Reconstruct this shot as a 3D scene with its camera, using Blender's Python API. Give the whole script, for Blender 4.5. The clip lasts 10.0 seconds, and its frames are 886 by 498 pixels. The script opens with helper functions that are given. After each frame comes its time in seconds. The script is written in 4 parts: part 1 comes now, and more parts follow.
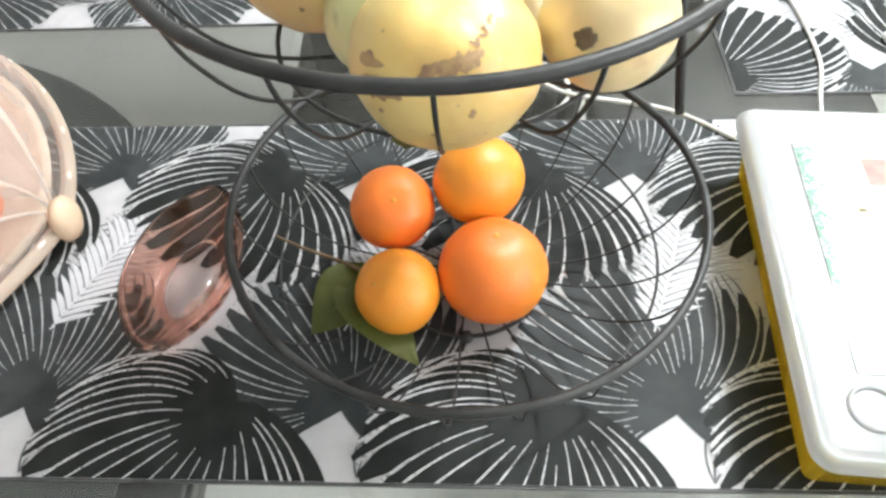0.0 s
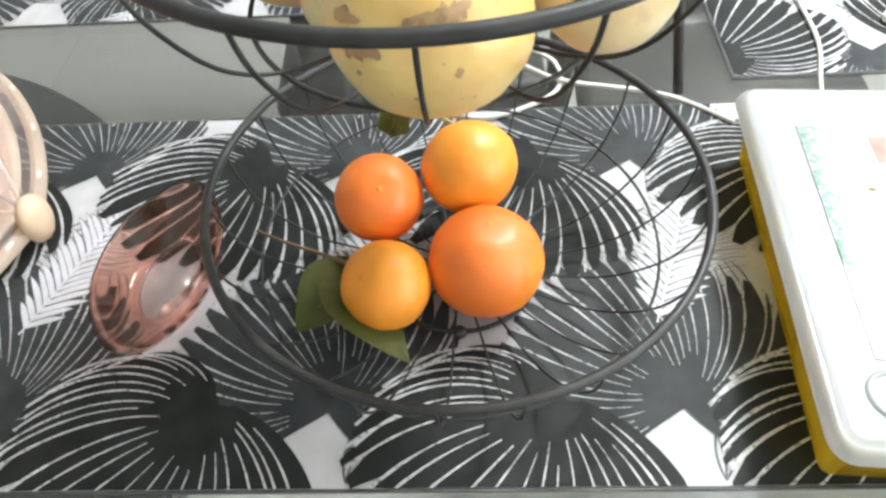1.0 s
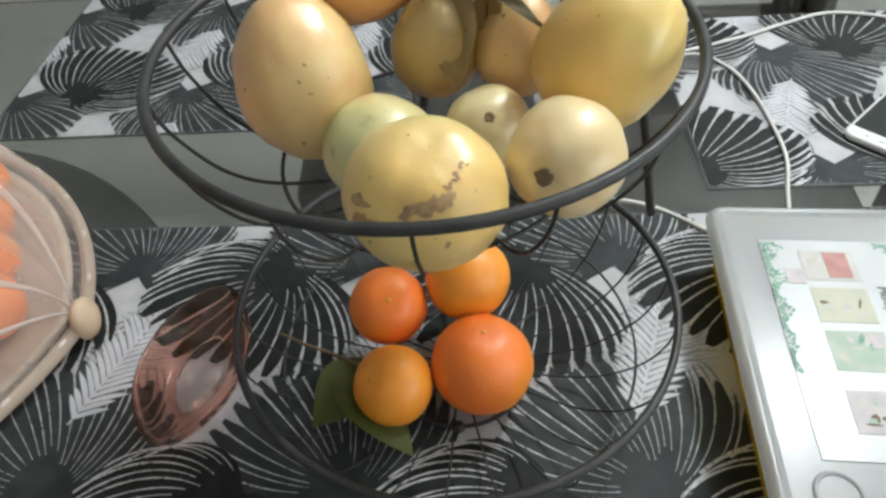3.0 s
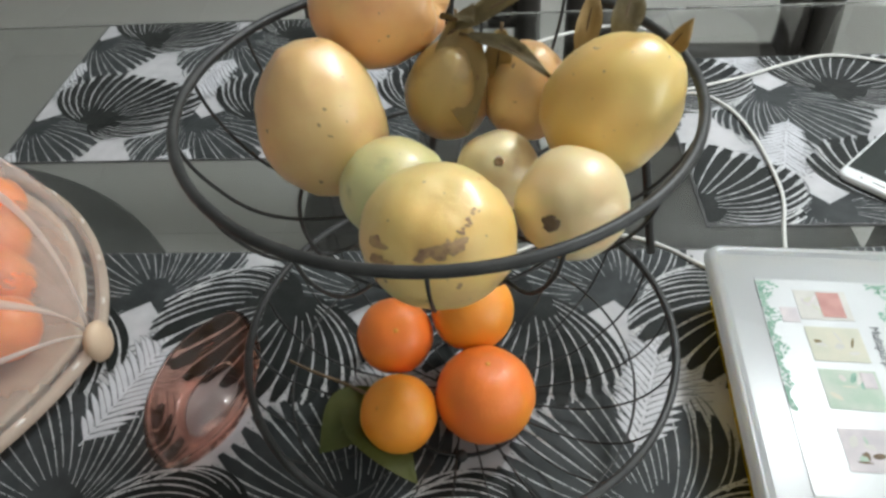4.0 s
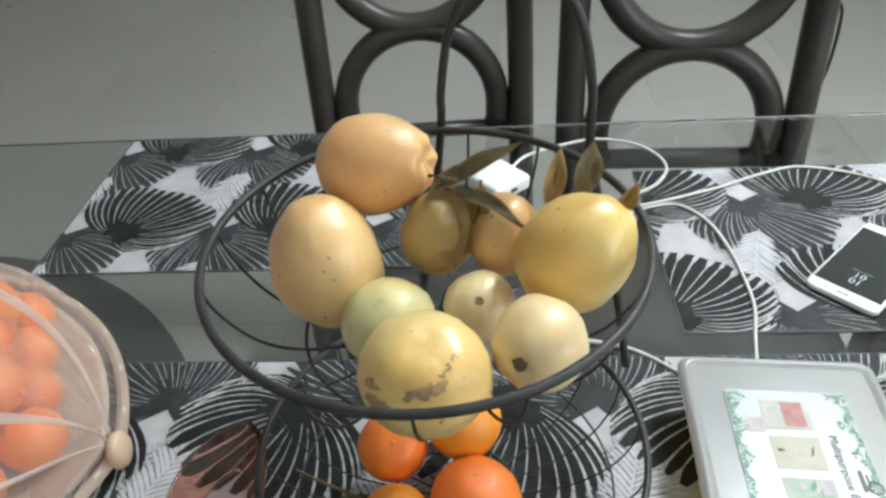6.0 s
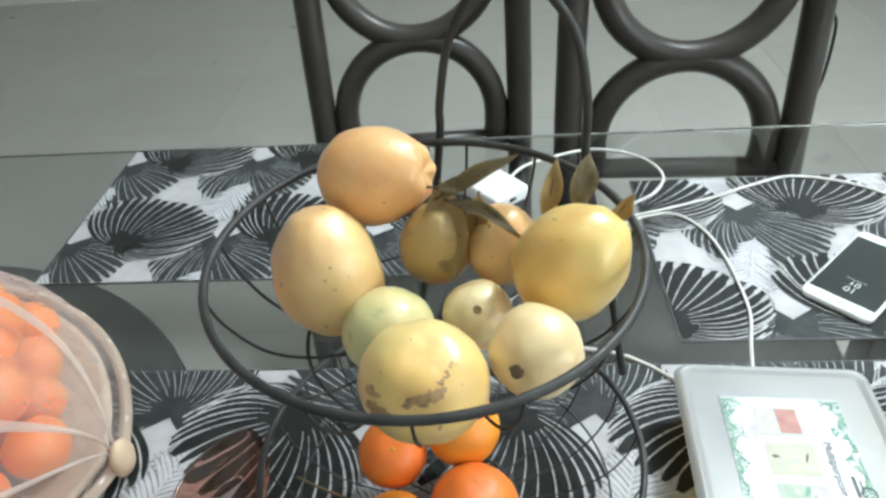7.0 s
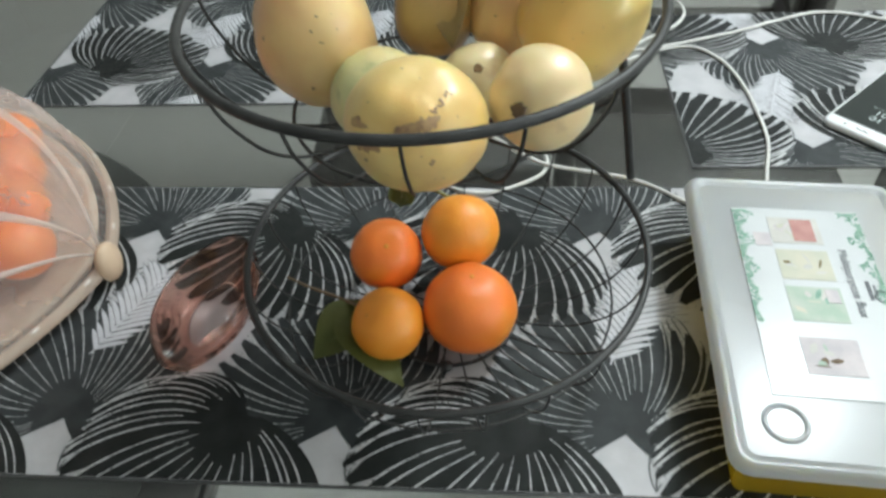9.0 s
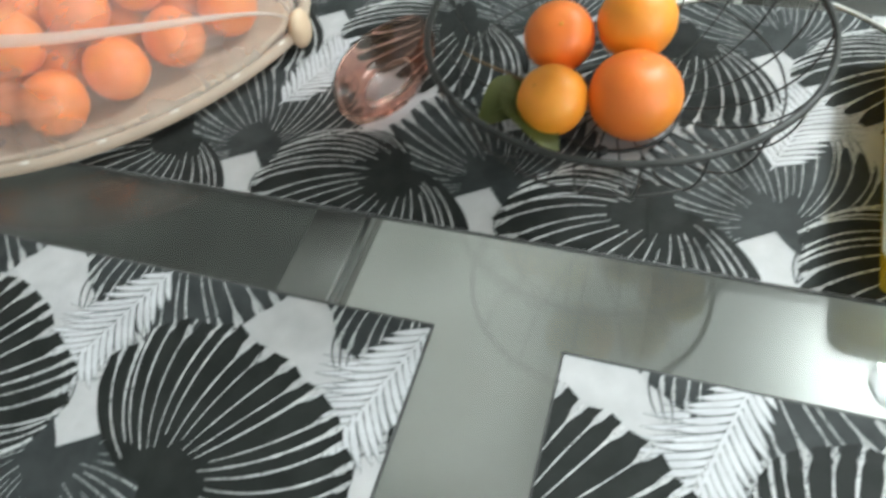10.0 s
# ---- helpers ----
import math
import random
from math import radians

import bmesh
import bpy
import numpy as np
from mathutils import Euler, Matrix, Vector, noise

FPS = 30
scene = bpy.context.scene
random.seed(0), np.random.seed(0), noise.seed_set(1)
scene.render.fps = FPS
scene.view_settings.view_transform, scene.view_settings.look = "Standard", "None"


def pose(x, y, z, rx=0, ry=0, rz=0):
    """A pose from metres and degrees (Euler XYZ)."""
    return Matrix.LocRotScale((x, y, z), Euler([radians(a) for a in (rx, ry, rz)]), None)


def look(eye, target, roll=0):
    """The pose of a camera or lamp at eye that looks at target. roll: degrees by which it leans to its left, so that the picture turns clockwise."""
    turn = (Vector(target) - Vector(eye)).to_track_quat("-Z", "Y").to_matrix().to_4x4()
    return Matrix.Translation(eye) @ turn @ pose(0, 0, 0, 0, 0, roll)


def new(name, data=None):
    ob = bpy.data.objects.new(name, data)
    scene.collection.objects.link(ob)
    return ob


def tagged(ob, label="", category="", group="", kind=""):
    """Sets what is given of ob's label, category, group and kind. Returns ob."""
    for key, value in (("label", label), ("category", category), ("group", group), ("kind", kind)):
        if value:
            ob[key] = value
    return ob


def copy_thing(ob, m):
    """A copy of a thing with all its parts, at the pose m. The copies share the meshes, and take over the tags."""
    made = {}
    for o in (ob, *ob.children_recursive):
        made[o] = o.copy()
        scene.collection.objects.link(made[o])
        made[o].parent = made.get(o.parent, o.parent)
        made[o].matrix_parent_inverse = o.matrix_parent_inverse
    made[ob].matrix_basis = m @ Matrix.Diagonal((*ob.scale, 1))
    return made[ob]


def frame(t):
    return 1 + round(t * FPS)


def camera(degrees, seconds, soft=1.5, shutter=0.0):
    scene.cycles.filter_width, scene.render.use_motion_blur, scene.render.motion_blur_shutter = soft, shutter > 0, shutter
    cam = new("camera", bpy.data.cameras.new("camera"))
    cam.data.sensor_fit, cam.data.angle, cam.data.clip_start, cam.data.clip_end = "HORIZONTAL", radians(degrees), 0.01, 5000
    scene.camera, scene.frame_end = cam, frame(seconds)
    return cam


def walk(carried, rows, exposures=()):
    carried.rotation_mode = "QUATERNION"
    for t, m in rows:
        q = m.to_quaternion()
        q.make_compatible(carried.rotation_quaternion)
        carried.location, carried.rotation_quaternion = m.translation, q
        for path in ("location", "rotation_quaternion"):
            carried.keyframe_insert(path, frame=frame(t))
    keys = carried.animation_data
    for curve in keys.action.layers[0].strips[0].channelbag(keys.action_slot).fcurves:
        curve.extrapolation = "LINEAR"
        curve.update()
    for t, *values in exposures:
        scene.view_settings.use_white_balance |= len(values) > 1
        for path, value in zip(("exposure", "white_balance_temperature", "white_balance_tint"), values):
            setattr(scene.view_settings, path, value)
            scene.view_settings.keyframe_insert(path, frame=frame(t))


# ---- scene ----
cam = camera(64.7, 10.0, soft=2.8, shutter=0.3)
PATH = [
    (0, (0.049, 0.039, 1.171), (-0.071, 1.266, -0.403), -4.6),
    (0.5, (0.049, 0.039, 1.158), (-0.075, 1.275, -0.41), -5.4),
    (1, (0.049, 0.046, 1.145), (-0.05, 1.29, -0.419), -5.0),
    (1.5, (0.045, 0.044, 1.132), (-0.051, 1.299, -0.422), -5.2),
    (2, (0.052, 0.042, 1.151), (-0.067, 1.308, -0.392), -6.0),
    (2.5, (0.061, 0.033, 1.186), (-0.087, 1.365, -0.299), -6.4),
    (2.7, (0.063, 0.031, 1.199), (-0.079, 1.388, -0.264), -6.1),
    (4, (0.058, 0.022, 1.231), (-0.074, 1.447, -0.166), -4.2),
    (4.5, (0.065, 0.02, 1.248), (-0.062, 1.485, -0.107), -3.9),
    (5, (0.068, 0.015, 1.264), (-0.071, 1.504, -0.065), -4.5),
    (5.5, (0.071, 0.008, 1.282), (-0.074, 1.539, 0.003), -4.7),
    (6.8, (0.077, -0.004, 1.306), (-0.071, 1.584, 0.110), -4.8),
    (7, (0.076, -0.005, 1.303), (-0.071, 1.579, 0.09), -4.8),
    (7.5, (0.069, -0.011, 1.287), (-0.085, 1.52, 0.009), -4.5),
    (8, (0.048, -0.029, 1.277), (-0.168, 1.462, -0.038), -4.9),
    (8.5, (0.054, -0.03, 1.251), (-0.158, 1.418, -0.112), -5.3),
    (8.6, (0.058, -0.042, 1.231), (-0.133, 1.441, -0.097), -4.6),
    (9, (0.078, -0.035, 1.214), (-0.087, 1.363, -0.206), -4.4),
    (9.3, (0.089, -0.043, 1.205), (-0.117, 1.29, -0.271), -4.0),
    (9.5, (0.09, -0.068, 1.193), (-0.194, 1.232, -0.3), -5.0),
    (9.7, (0.101, -0.093, 1.187), (-0.38, 1.101, -0.344), -10.7),
    (10, (0.074, -0.129, 1.173), (-0.444, 0.976, -0.411), -10.1),
]
walk(cam, [(t, look(eye, target, roll)) for t, eye, target, roll in PATH],
     exposures=[(0.0, 0.94, 6500, 9), (2.0, 0.92, 6500, 8), (2.6, 0.0, 6450, 7), (4.0, -0.12, 6450, 8), (5.5, -0.10, 6400, 8), (7.0, 0.28, 6150, 4),
                (7.5, -0.14, 6150, 4), (8.0, 0.06, 6250, 2), (9.0, -0.04, 6300, 4), (9.3, 0.0, 6300, 4), (9.5, 0.56, 6400, 6), (10.0, 0.50, 6350, 1)])

# ---- light ----
world = bpy.data.worlds.new("world")
scene.world = world
world.use_nodes = True
world.node_tree.nodes["Background"].inputs[0].default_value = (0.75, 0.82, 0.9, 1)
world.node_tree.nodes["Background"].inputs[1].default_value = 0.05

LAMP = Vector((0.99, 1.23, 2.40))
lamp_data = bpy.data.lights.new("ceiling_lamp_light", "POINT")
lamp_data.shadow_soft_size = 0.13
lamp_data.energy, lamp_data.color = 92, (0.93, 0.98, 1.0)
lamp_ob = new("ceiling_lamp_light", lamp_data)
lamp_ob.matrix_world = Matrix.Translation(LAMP)
# added area lamp at the unseen window, filling in soft light from the side
fill_data = bpy.data.lights.new("window_fill_light", "AREA")
fill_data.shape, fill_data.size, fill_data.size_y = "RECTANGLE", 1.5, 1.1
fill_data.energy, fill_data.color = 25, (0.93, 0.97, 1.0)
fill_ob = new("window_fill_light", fill_data)
fill_ob.matrix_world = look((2.43, -0.85, 1.60), (0.0, 0.45, 1.10))


# ---- materials ----
def rgba(c):
    return (c[0], c[1], c[2], 1.0)


def surf(name, c1, c2=None, scale=8.0, rough=0.5, metal=0.0, bump=0.0, bscale=60.0, c3=None, s3=40.0, t3=(0.55, 0.7),
         spec=0.5, trans=0.0, ior=1.45, alpha=1.0, sub=0.0, coat=0.0, rand=0.0, rvar=0.0, speck=None, coat_rough=0.15, coat_ior=1.5):
    """A surface with two scales of variation: c1 to c2 in broad patches, c3 in small marks."""
    m = bpy.data.materials.new(name)
    m.use_nodes = True
    nt = m.node_tree
    b = nt.nodes["Principled BSDF"]
    b.inputs["Roughness"].default_value = rough
    b.inputs["Metallic"].default_value = metal
    b.inputs["Specular IOR Level"].default_value = spec
    b.inputs["Transmission Weight"].default_value = trans
    b.inputs["IOR"].default_value = ior
    b.inputs["Alpha"].default_value = alpha
    b.inputs["Coat Weight"].default_value = coat
    b.inputs["Coat Roughness"].default_value = coat_rough
    b.inputs["Coat IOR"].default_value = coat_ior
    if sub:
        b.inputs["Subsurface Weight"].default_value = sub
        b.inputs["Subsurface Radius"].default_value = (0.01, 0.005, 0.002)
        b.inputs["Subsurface Scale"].default_value = 0.5
    tc = nt.nodes.new("ShaderNodeTexCoord")
    info = nt.nodes.new("ShaderNodeObjectInfo")
    off = nt.nodes.new("ShaderNodeVectorMath")
    off.operation = "MULTIPLY_ADD"
    nt.links.new(info.outputs["Random"], off.inputs[0])
    off.inputs[1].default_value = (7.3, 3.1, 5.7)
    nt.links.new(tc.outputs["Object"], off.inputs[2])
    c2 = c2 or c1

    def noise_tex(sc, detail=4.0):
        n = nt.nodes.new("ShaderNodeTexNoise")
        n.inputs["Scale"].default_value = sc
        n.inputs["Detail"].default_value = detail
        nt.links.new(off.outputs[0], n.inputs["Vector"])
        return n

    def ramp(src, lo, hi):
        r = nt.nodes.new("ShaderNodeMapRange")
        r.inputs["From Min"].default_value, r.inputs["From Max"].default_value = lo, hi
        nt.links.new(src, r.inputs["Value"])
        return r.outputs["Result"]

    def mix(fac, a, bb):
        x = nt.nodes.new("ShaderNodeMix")
        x.data_type = "RGBA"
        nt.links.new(fac, x.inputs["Factor"])
        for sock, v in ((x.inputs[6], a), (x.inputs[7], bb)):
            if isinstance(v, tuple):
                sock.default_value = rgba(v)
            else:
                nt.links.new(v, sock)
        return x.outputs[2]

    n1 = noise_tex(scale)
    col = mix(ramp(n1.outputs["Fac"], 0.35, 0.65), c1, c2)
    if c3:
        n3 = noise_tex(s3, 6.0)
        col = mix(ramp(n3.outputs["Fac"], *t3), col, c3)
    if speck:
        n4 = noise_tex(speck[1], 2.0)
        col = mix(ramp(n4.outputs["Fac"], speck[2], speck[2] + 0.05), col, speck[0])
    if rand:
        hsv = nt.nodes.new("ShaderNodeHueSaturation")
        nt.links.new(col, hsv.inputs["Color"])
        r = nt.nodes.new("ShaderNodeMapRange")
        r.inputs["To Min"].default_value, r.inputs["To Max"].default_value = 1 - rand, 1 + rand
        nt.links.new(info.outputs["Random"], r.inputs["Value"])
        nt.links.new(r.outputs["Result"], hsv.inputs["Value"])
        col = hsv.outputs["Color"]
    nt.links.new(col, b.inputs["Base Color"])
    if rvar:
        nr = noise_tex(scale * 2.5)
        r = nt.nodes.new("ShaderNodeMapRange")
        r.inputs["To Min"].default_value, r.inputs["To Max"].default_value = rough - rvar, rough + rvar
        nt.links.new(nr.outputs["Fac"], r.inputs["Value"])
        nt.links.new(r.outputs["Result"], b.inputs["Roughness"])
    if bump:
        nb = noise_tex(bscale, 3.0)
        bp = nt.nodes.new("ShaderNodeBump")
        bp.inputs["Strength"].default_value = bump
        bp.inputs["Distance"].default_value = 0.002
        nt.links.new(nb.outputs["Fac"], bp.inputs["Height"])
        nt.links.new(bp.outputs["Normal"], b.inputs["Normal"])
    return m


def woven(name, c1, c2, rough=0.5, spec=0.5, fleck=None):
    """Printed vinyl weave: fine crossing threads over a faintly uneven print."""
    m = surf(name, c1, c2, 45.0, rough, spec=spec, rvar=0.08, c3=fleck, s3=420.0, t3=(0.54, 0.64))
    nt = m.node_tree
    b = nt.nodes["Principled BSDF"]
    tc = nt.nodes.new("ShaderNodeTexCoord")
    hs = []
    for axis in ("X", "Y"):
        w = nt.nodes.new("ShaderNodeTexWave")
        w.bands_direction = axis
        w.inputs["Scale"].default_value = 260.0
        w.inputs["Distortion"].default_value = 0.6
        nt.links.new(tc.outputs["Object"], w.inputs["Vector"])
        hs.append(w.outputs["Fac"])
    mul = nt.nodes.new("ShaderNodeMath")
    mul.operation = "MULTIPLY"
    nt.links.new(hs[0], mul.inputs[0])
    nt.links.new(hs[1], mul.inputs[1])
    bp = nt.nodes.new("ShaderNodeBump")
    bp.inputs["Strength"].default_value = 0.35
    bp.inputs["Distance"].default_value = 0.0004
    nt.links.new(mul.outputs[0], bp.inputs["Height"])
    nt.links.new(bp.outputs["Normal"], b.inputs["Normal"])
    return m


def netting(name, colour, cover):
    """Thin net: lets part of the light straight through."""
    m = bpy.data.materials.new(name)
    m.use_nodes = True
    nt = m.node_tree
    nt.nodes.remove(nt.nodes["Principled BSDF"])
    out = nt.nodes["Material Output"]
    tr = nt.nodes.new("ShaderNodeBsdfTransparent")
    di = nt.nodes.new("ShaderNodeBsdfDiffuse")
    tl = nt.nodes.new("ShaderNodeBsdfTranslucent")
    di.inputs["Color"].default_value = tl.inputs["Color"].default_value = rgba(colour)
    half = nt.nodes.new("ShaderNodeMixShader")
    nt.links.new(di.outputs[0], half.inputs[1])
    nt.links.new(tl.outputs[0], half.inputs[2])
    tc = nt.nodes.new("ShaderNodeTexCoord")
    n = nt.nodes.new("ShaderNodeTexNoise")
    n.inputs["Scale"].default_value, n.inputs["Detail"].default_value = 14.0, 6.0
    nt.links.new(tc.outputs["Object"], n.inputs["Vector"])
    r = nt.nodes.new("ShaderNodeMapRange")
    r.inputs["From Min"].default_value, r.inputs["From Max"].default_value = 0.3, 0.7
    r.inputs["To Min"].default_value, r.inputs["To Max"].default_value = cover - 0.1, cover + 0.12
    nt.links.new(n.outputs["Fac"], r.inputs["Value"])
    mx = nt.nodes.new("ShaderNodeMixShader")
    nt.links.new(r.outputs["Result"], mx.inputs[0])
    nt.links.new(tr.outputs[0], mx.inputs[1])
    nt.links.new(half.outputs[0], mx.inputs[2])
    nt.links.new(mx.outputs[0], out.inputs["Surface"])
    return m


M_WALL = surf("wall_paint", (0.74, 0.73, 0.69), (0.70, 0.69, 0.65), 1.5, 0.7, bump=0.1, bscale=120)
M_CEIL = surf("ceiling_paint", (0.85, 0.85, 0.83), (0.82, 0.82, 0.80), 1.2, 0.8)
M_TILE = surf("floor_tile_glaze", (0.43, 0.425, 0.40), (0.40, 0.395, 0.375), 1.6, 0.30, c3=(0.41, 0.397, 0.37), s3=9,
              t3=(0.45, 0.85), rand=0.02, rvar=0.06)
M_GROUT = surf("floor_grout", (0.44, 0.425, 0.395), (0.42, 0.405, 0.38), 12, 0.9)
M_GLASS = surf("table_glass", (0.785, 0.80, 0.79), None, rough=0.004, trans=1.0, ior=1.50)
M_STEEL = surf("brushed_steel", (0.55, 0.55, 0.55), (0.45, 0.45, 0.45), 30, 0.3, metal=1.0)
M_CHAIR = surf("chair_lacquer", (0.034, 0.030, 0.026), (0.050, 0.043, 0.038), 9, 0.35, bump=0.08, bscale=80, rvar=0.1)
M_BAR = surf("grey_metal_paint", (0.16, 0.155, 0.145), (0.20, 0.195, 0.185), 9, 0.4)
M_FLOOR_DISC = surf("charcoal_disc", (0.074, 0.075, 0.073), (0.10, 0.102, 0.098), 6, 0.95, bump=0.6, bscale=300)
M_SEAT = surf("chair_leatherette", (0.03, 0.028, 0.026), (0.05, 0.045, 0.04), 14, 0.5, bump=0.3, bscale=260)
M_WIRE = surf("black_wire_enamel", (0.022, 0.022, 0.022), (0.036, 0.036, 0.035), 60, 0.48, bump=0.1, bscale=300, rvar=0.1)
M_MAT = woven("mat_ground", (0.52, 0.51, 0.525), (0.44, 0.435, 0.45))
M_MAT_EDGE = surf("mat_edge", (0.05, 0.05, 0.05), (0.09, 0.09, 0.09), 60, 0.6)
M_BLACK = woven("print_black", (0.012, 0.0135, 0.013), (0.020, 0.022, 0.021), 0.55, 0.22)
M_GREY = woven("print_charcoal", (0.026, 0.030, 0.031), (0.044, 0.048, 0.050), 0.55, 0.25)
M_PALE = woven("print_pale", (0.60, 0.595, 0.60), (0.47, 0.47, 0.485), fleck=(0.16, 0.16, 0.165))
M_DOTTED = woven("print_dotted", (0.56, 0.565, 0.57), (0.36, 0.365, 0.37), fleck=(0.05, 0.055, 0.056))
M_LINE = woven("print_line", (0.085, 0.087, 0.090), (0.15, 0.152, 0.157))
M_SILVER = woven("print_silver", (0.50, 0.50, 0.53), (0.60, 0.60, 0.63))
M_ORANGE = surf("orange_peel", (0.88, 0.23, 0.022), (0.85, 0.185, 0.018), 16, 0.5, bump=0.18, bscale=420, coat=0.7, coat_rough=0.45,
                c3=(0.88, 0.31, 0.02), s3=22, t3=(0.5, 0.8), sub=0.25)
M_MANDARIN = surf("mandarin_peel", (0.91, 0.35, 0.022), (0.88, 0.30, 0.018), 18, 0.5, bump=0.18, bscale=460, coat=0.7, coat_rough=0.45,
                  c3=(0.72, 0.36, 0.02), s3=14, t3=(0.55, 0.8), sub=0.25)
M_GUAVA = surf("guava_pale", (0.80, 0.60, 0.27), (0.77, 0.46, 0.17), 15, 0.48, bump=0.12, bscale=120,
               c3=(0.72, 0.40, 0.19), s3=24, t3=(0.48, 0.74), sub=0.22, speck=((0.34, 0.21, 0.10), 150, 0.70), coat=1.0, coat_rough=0.35, coat_ior=1.5)
M_GUAVA_CREAM = surf("guava_cream", (0.84, 0.71, 0.40), (0.81, 0.58, 0.29), 18, 0.48, bump=0.12, bscale=120,
                     c3=(0.66, 0.46, 0.24), s3=46, t3=(0.62, 0.75), sub=0.22, coat=1.0, coat_rough=0.35, coat_ior=1.5)
M_GUAVA_BLOTCH = surf("guava_blotched", (0.79, 0.63, 0.26), (0.77, 0.50, 0.15), 13, 0.48, bump=0.15, bscale=140,
                      c3=(0.66, 0.42, 0.16), s3=28, t3=(0.56, 0.74), sub=0.22, speck=((0.34, 0.21, 0.10), 150, 0.70), coat=1.0, coat_rough=0.35, coat_ior=1.5)
M_GUAVA_GREEN = surf("guava_green", (0.66, 0.64, 0.32), (0.73, 0.59, 0.26), 15, 0.46, bump=0.12, bscale=120,
                     c3=(0.36, 0.36, 0.14), s3=50, t3=(0.62, 0.78), sub=0.22, speck=((0.34, 0.21, 0.10), 150, 0.70), coat=1.0, coat_rough=0.35, coat_ior=1.5)
M_GUAVA_YELLOW = surf("guava_yellow", (0.78, 0.58, 0.18), (0.74, 0.45, 0.11), 15, 0.44, bump=0.10, bscale=120,
                      c3=(0.68, 0.40, 0.12), s3=24, t3=(0.50, 0.76), sub=0.22, speck=((0.34, 0.21, 0.10), 150, 0.70), coat=1.0, coat_rough=0.35, coat_ior=1.5)
M_GUAVA_TAN = surf("guava_tan", (0.80, 0.49, 0.20), (0.76, 0.33, 0.10), 14, 0.48, bump=0.15, bscale=140,
                   c3=(0.66, 0.30, 0.13), s3=26, t3=(0.50, 0.76), sub=0.22, speck=((0.34, 0.21, 0.10), 150, 0.70), coat=1.0, coat_rough=0.35, coat_ior=1.5)
# darker olive: the shade deep among the guavas is put into this colour
M_OLIVE_SHADED = surf("olive_shaded", (0.46, 0.34, 0.12), (0.52, 0.36, 0.14), 18, 0.45, bump=0.12, bscale=120,
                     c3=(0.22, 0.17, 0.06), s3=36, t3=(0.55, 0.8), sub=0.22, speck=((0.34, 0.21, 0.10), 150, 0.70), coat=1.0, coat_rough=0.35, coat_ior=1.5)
M_SCAR = surf("skin_scar", (0.38, 0.23, 0.13), (0.54, 0.36, 0.17), 130, 0.6, c3=(0.27, 0.15, 0.10), s3=190)
M_NAVEL = surf("peel_scar", (0.80, 0.34, 0.05), (0.76, 0.30, 0.05), 90, 0.7)
M_CALYX = surf("calyx_dark", (0.12, 0.085, 0.055), (0.20, 0.14, 0.09), 90, 0.8)
M_CALYX_TAN = surf("calyx_tan", (0.40, 0.26, 0.13), (0.26, 0.16, 0.08), 90, 0.8)
M_TWIG = surf("twig_bark", (0.20, 0.13, 0.07), (0.12, 0.08, 0.045), 60, 0.8, bump=0.3)
M_STEM = surf("green_stem", (0.20, 0.24, 0.08), (0.28, 0.28, 0.12), 60, 0.6)
M_LEAF = surf("green_leaf", (0.170, 0.180, 0.050), (0.120, 0.145, 0.035), 40, 0.45, bump=0.2, bscale=200)
M_LEAF_DRY = surf("dry_leaf", (0.22, 0.16, 0.06), (0.13, 0.10, 0.045), 40, 0.6, bump=0.3, bscale=200)
M_LEAF_TAN = surf("tan_leaf", (0.48, 0.33, 0.14), (0.36, 0.24, 0.09), 40, 0.6, bump=0.3, bscale=200)
M_PINK = surf("pink_glass", (0.68, 0.39, 0.31), (0.62, 0.34, 0.27), 30, 0.10, trans=1.0, ior=1.17, coat=0.8, coat_rough=0.06)
M_PINK_CLEAR = surf("pink_glass_clear", (0.70, 0.60, 0.575), (0.67, 0.565, 0.54), 30, 0.16, trans=1.0, ior=1.12, coat=0.8, coat_rough=0.06)
M_NET = netting("white_net", (0.82, 0.79, 0.77), 0.28)
M_TAPE = netting("beige_tape", (0.74, 0.63, 0.53), 0.82)
M_RIB = netting("pale_tape", (0.80, 0.73, 0.68), 0.68)
M_KNOB = surf("beige_plastic", (0.62, 0.46, 0.32), (0.56, 0.41, 0.28), 30, 0.35)
M_STUD = surf("white_thread", (0.78, 0.72, 0.66), (0.7, 0.64, 0.58), 90, 0.6)
M_CANE = surf("woven_cane", (0.58, 0.48, 0.38), (0.48, 0.39, 0.30), 40, 0.6, bump=0.3, bscale=160)
M_LID_RIM = surf("lid_rim", (0.51, 0.53, 0.55), (0.46, 0.48, 0.50), 10, 0.35, sub=0.2, coat=0.8, coat_rough=0.2)
M_LID = surf("frosted_lid", (0.56, 0.585, 0.61), (0.49, 0.515, 0.545), 10, 0.32, trans=0.15, spec=0.4, coat=0.6, coat_rough=0.22, coat_ior=1.5, bump=0.04, bscale=25)
M_YELLOW = surf("yellow_plastic", (0.80, 0.63, 0.16), (0.75, 0.57, 0.12), 12, 0.22, trans=0.25)
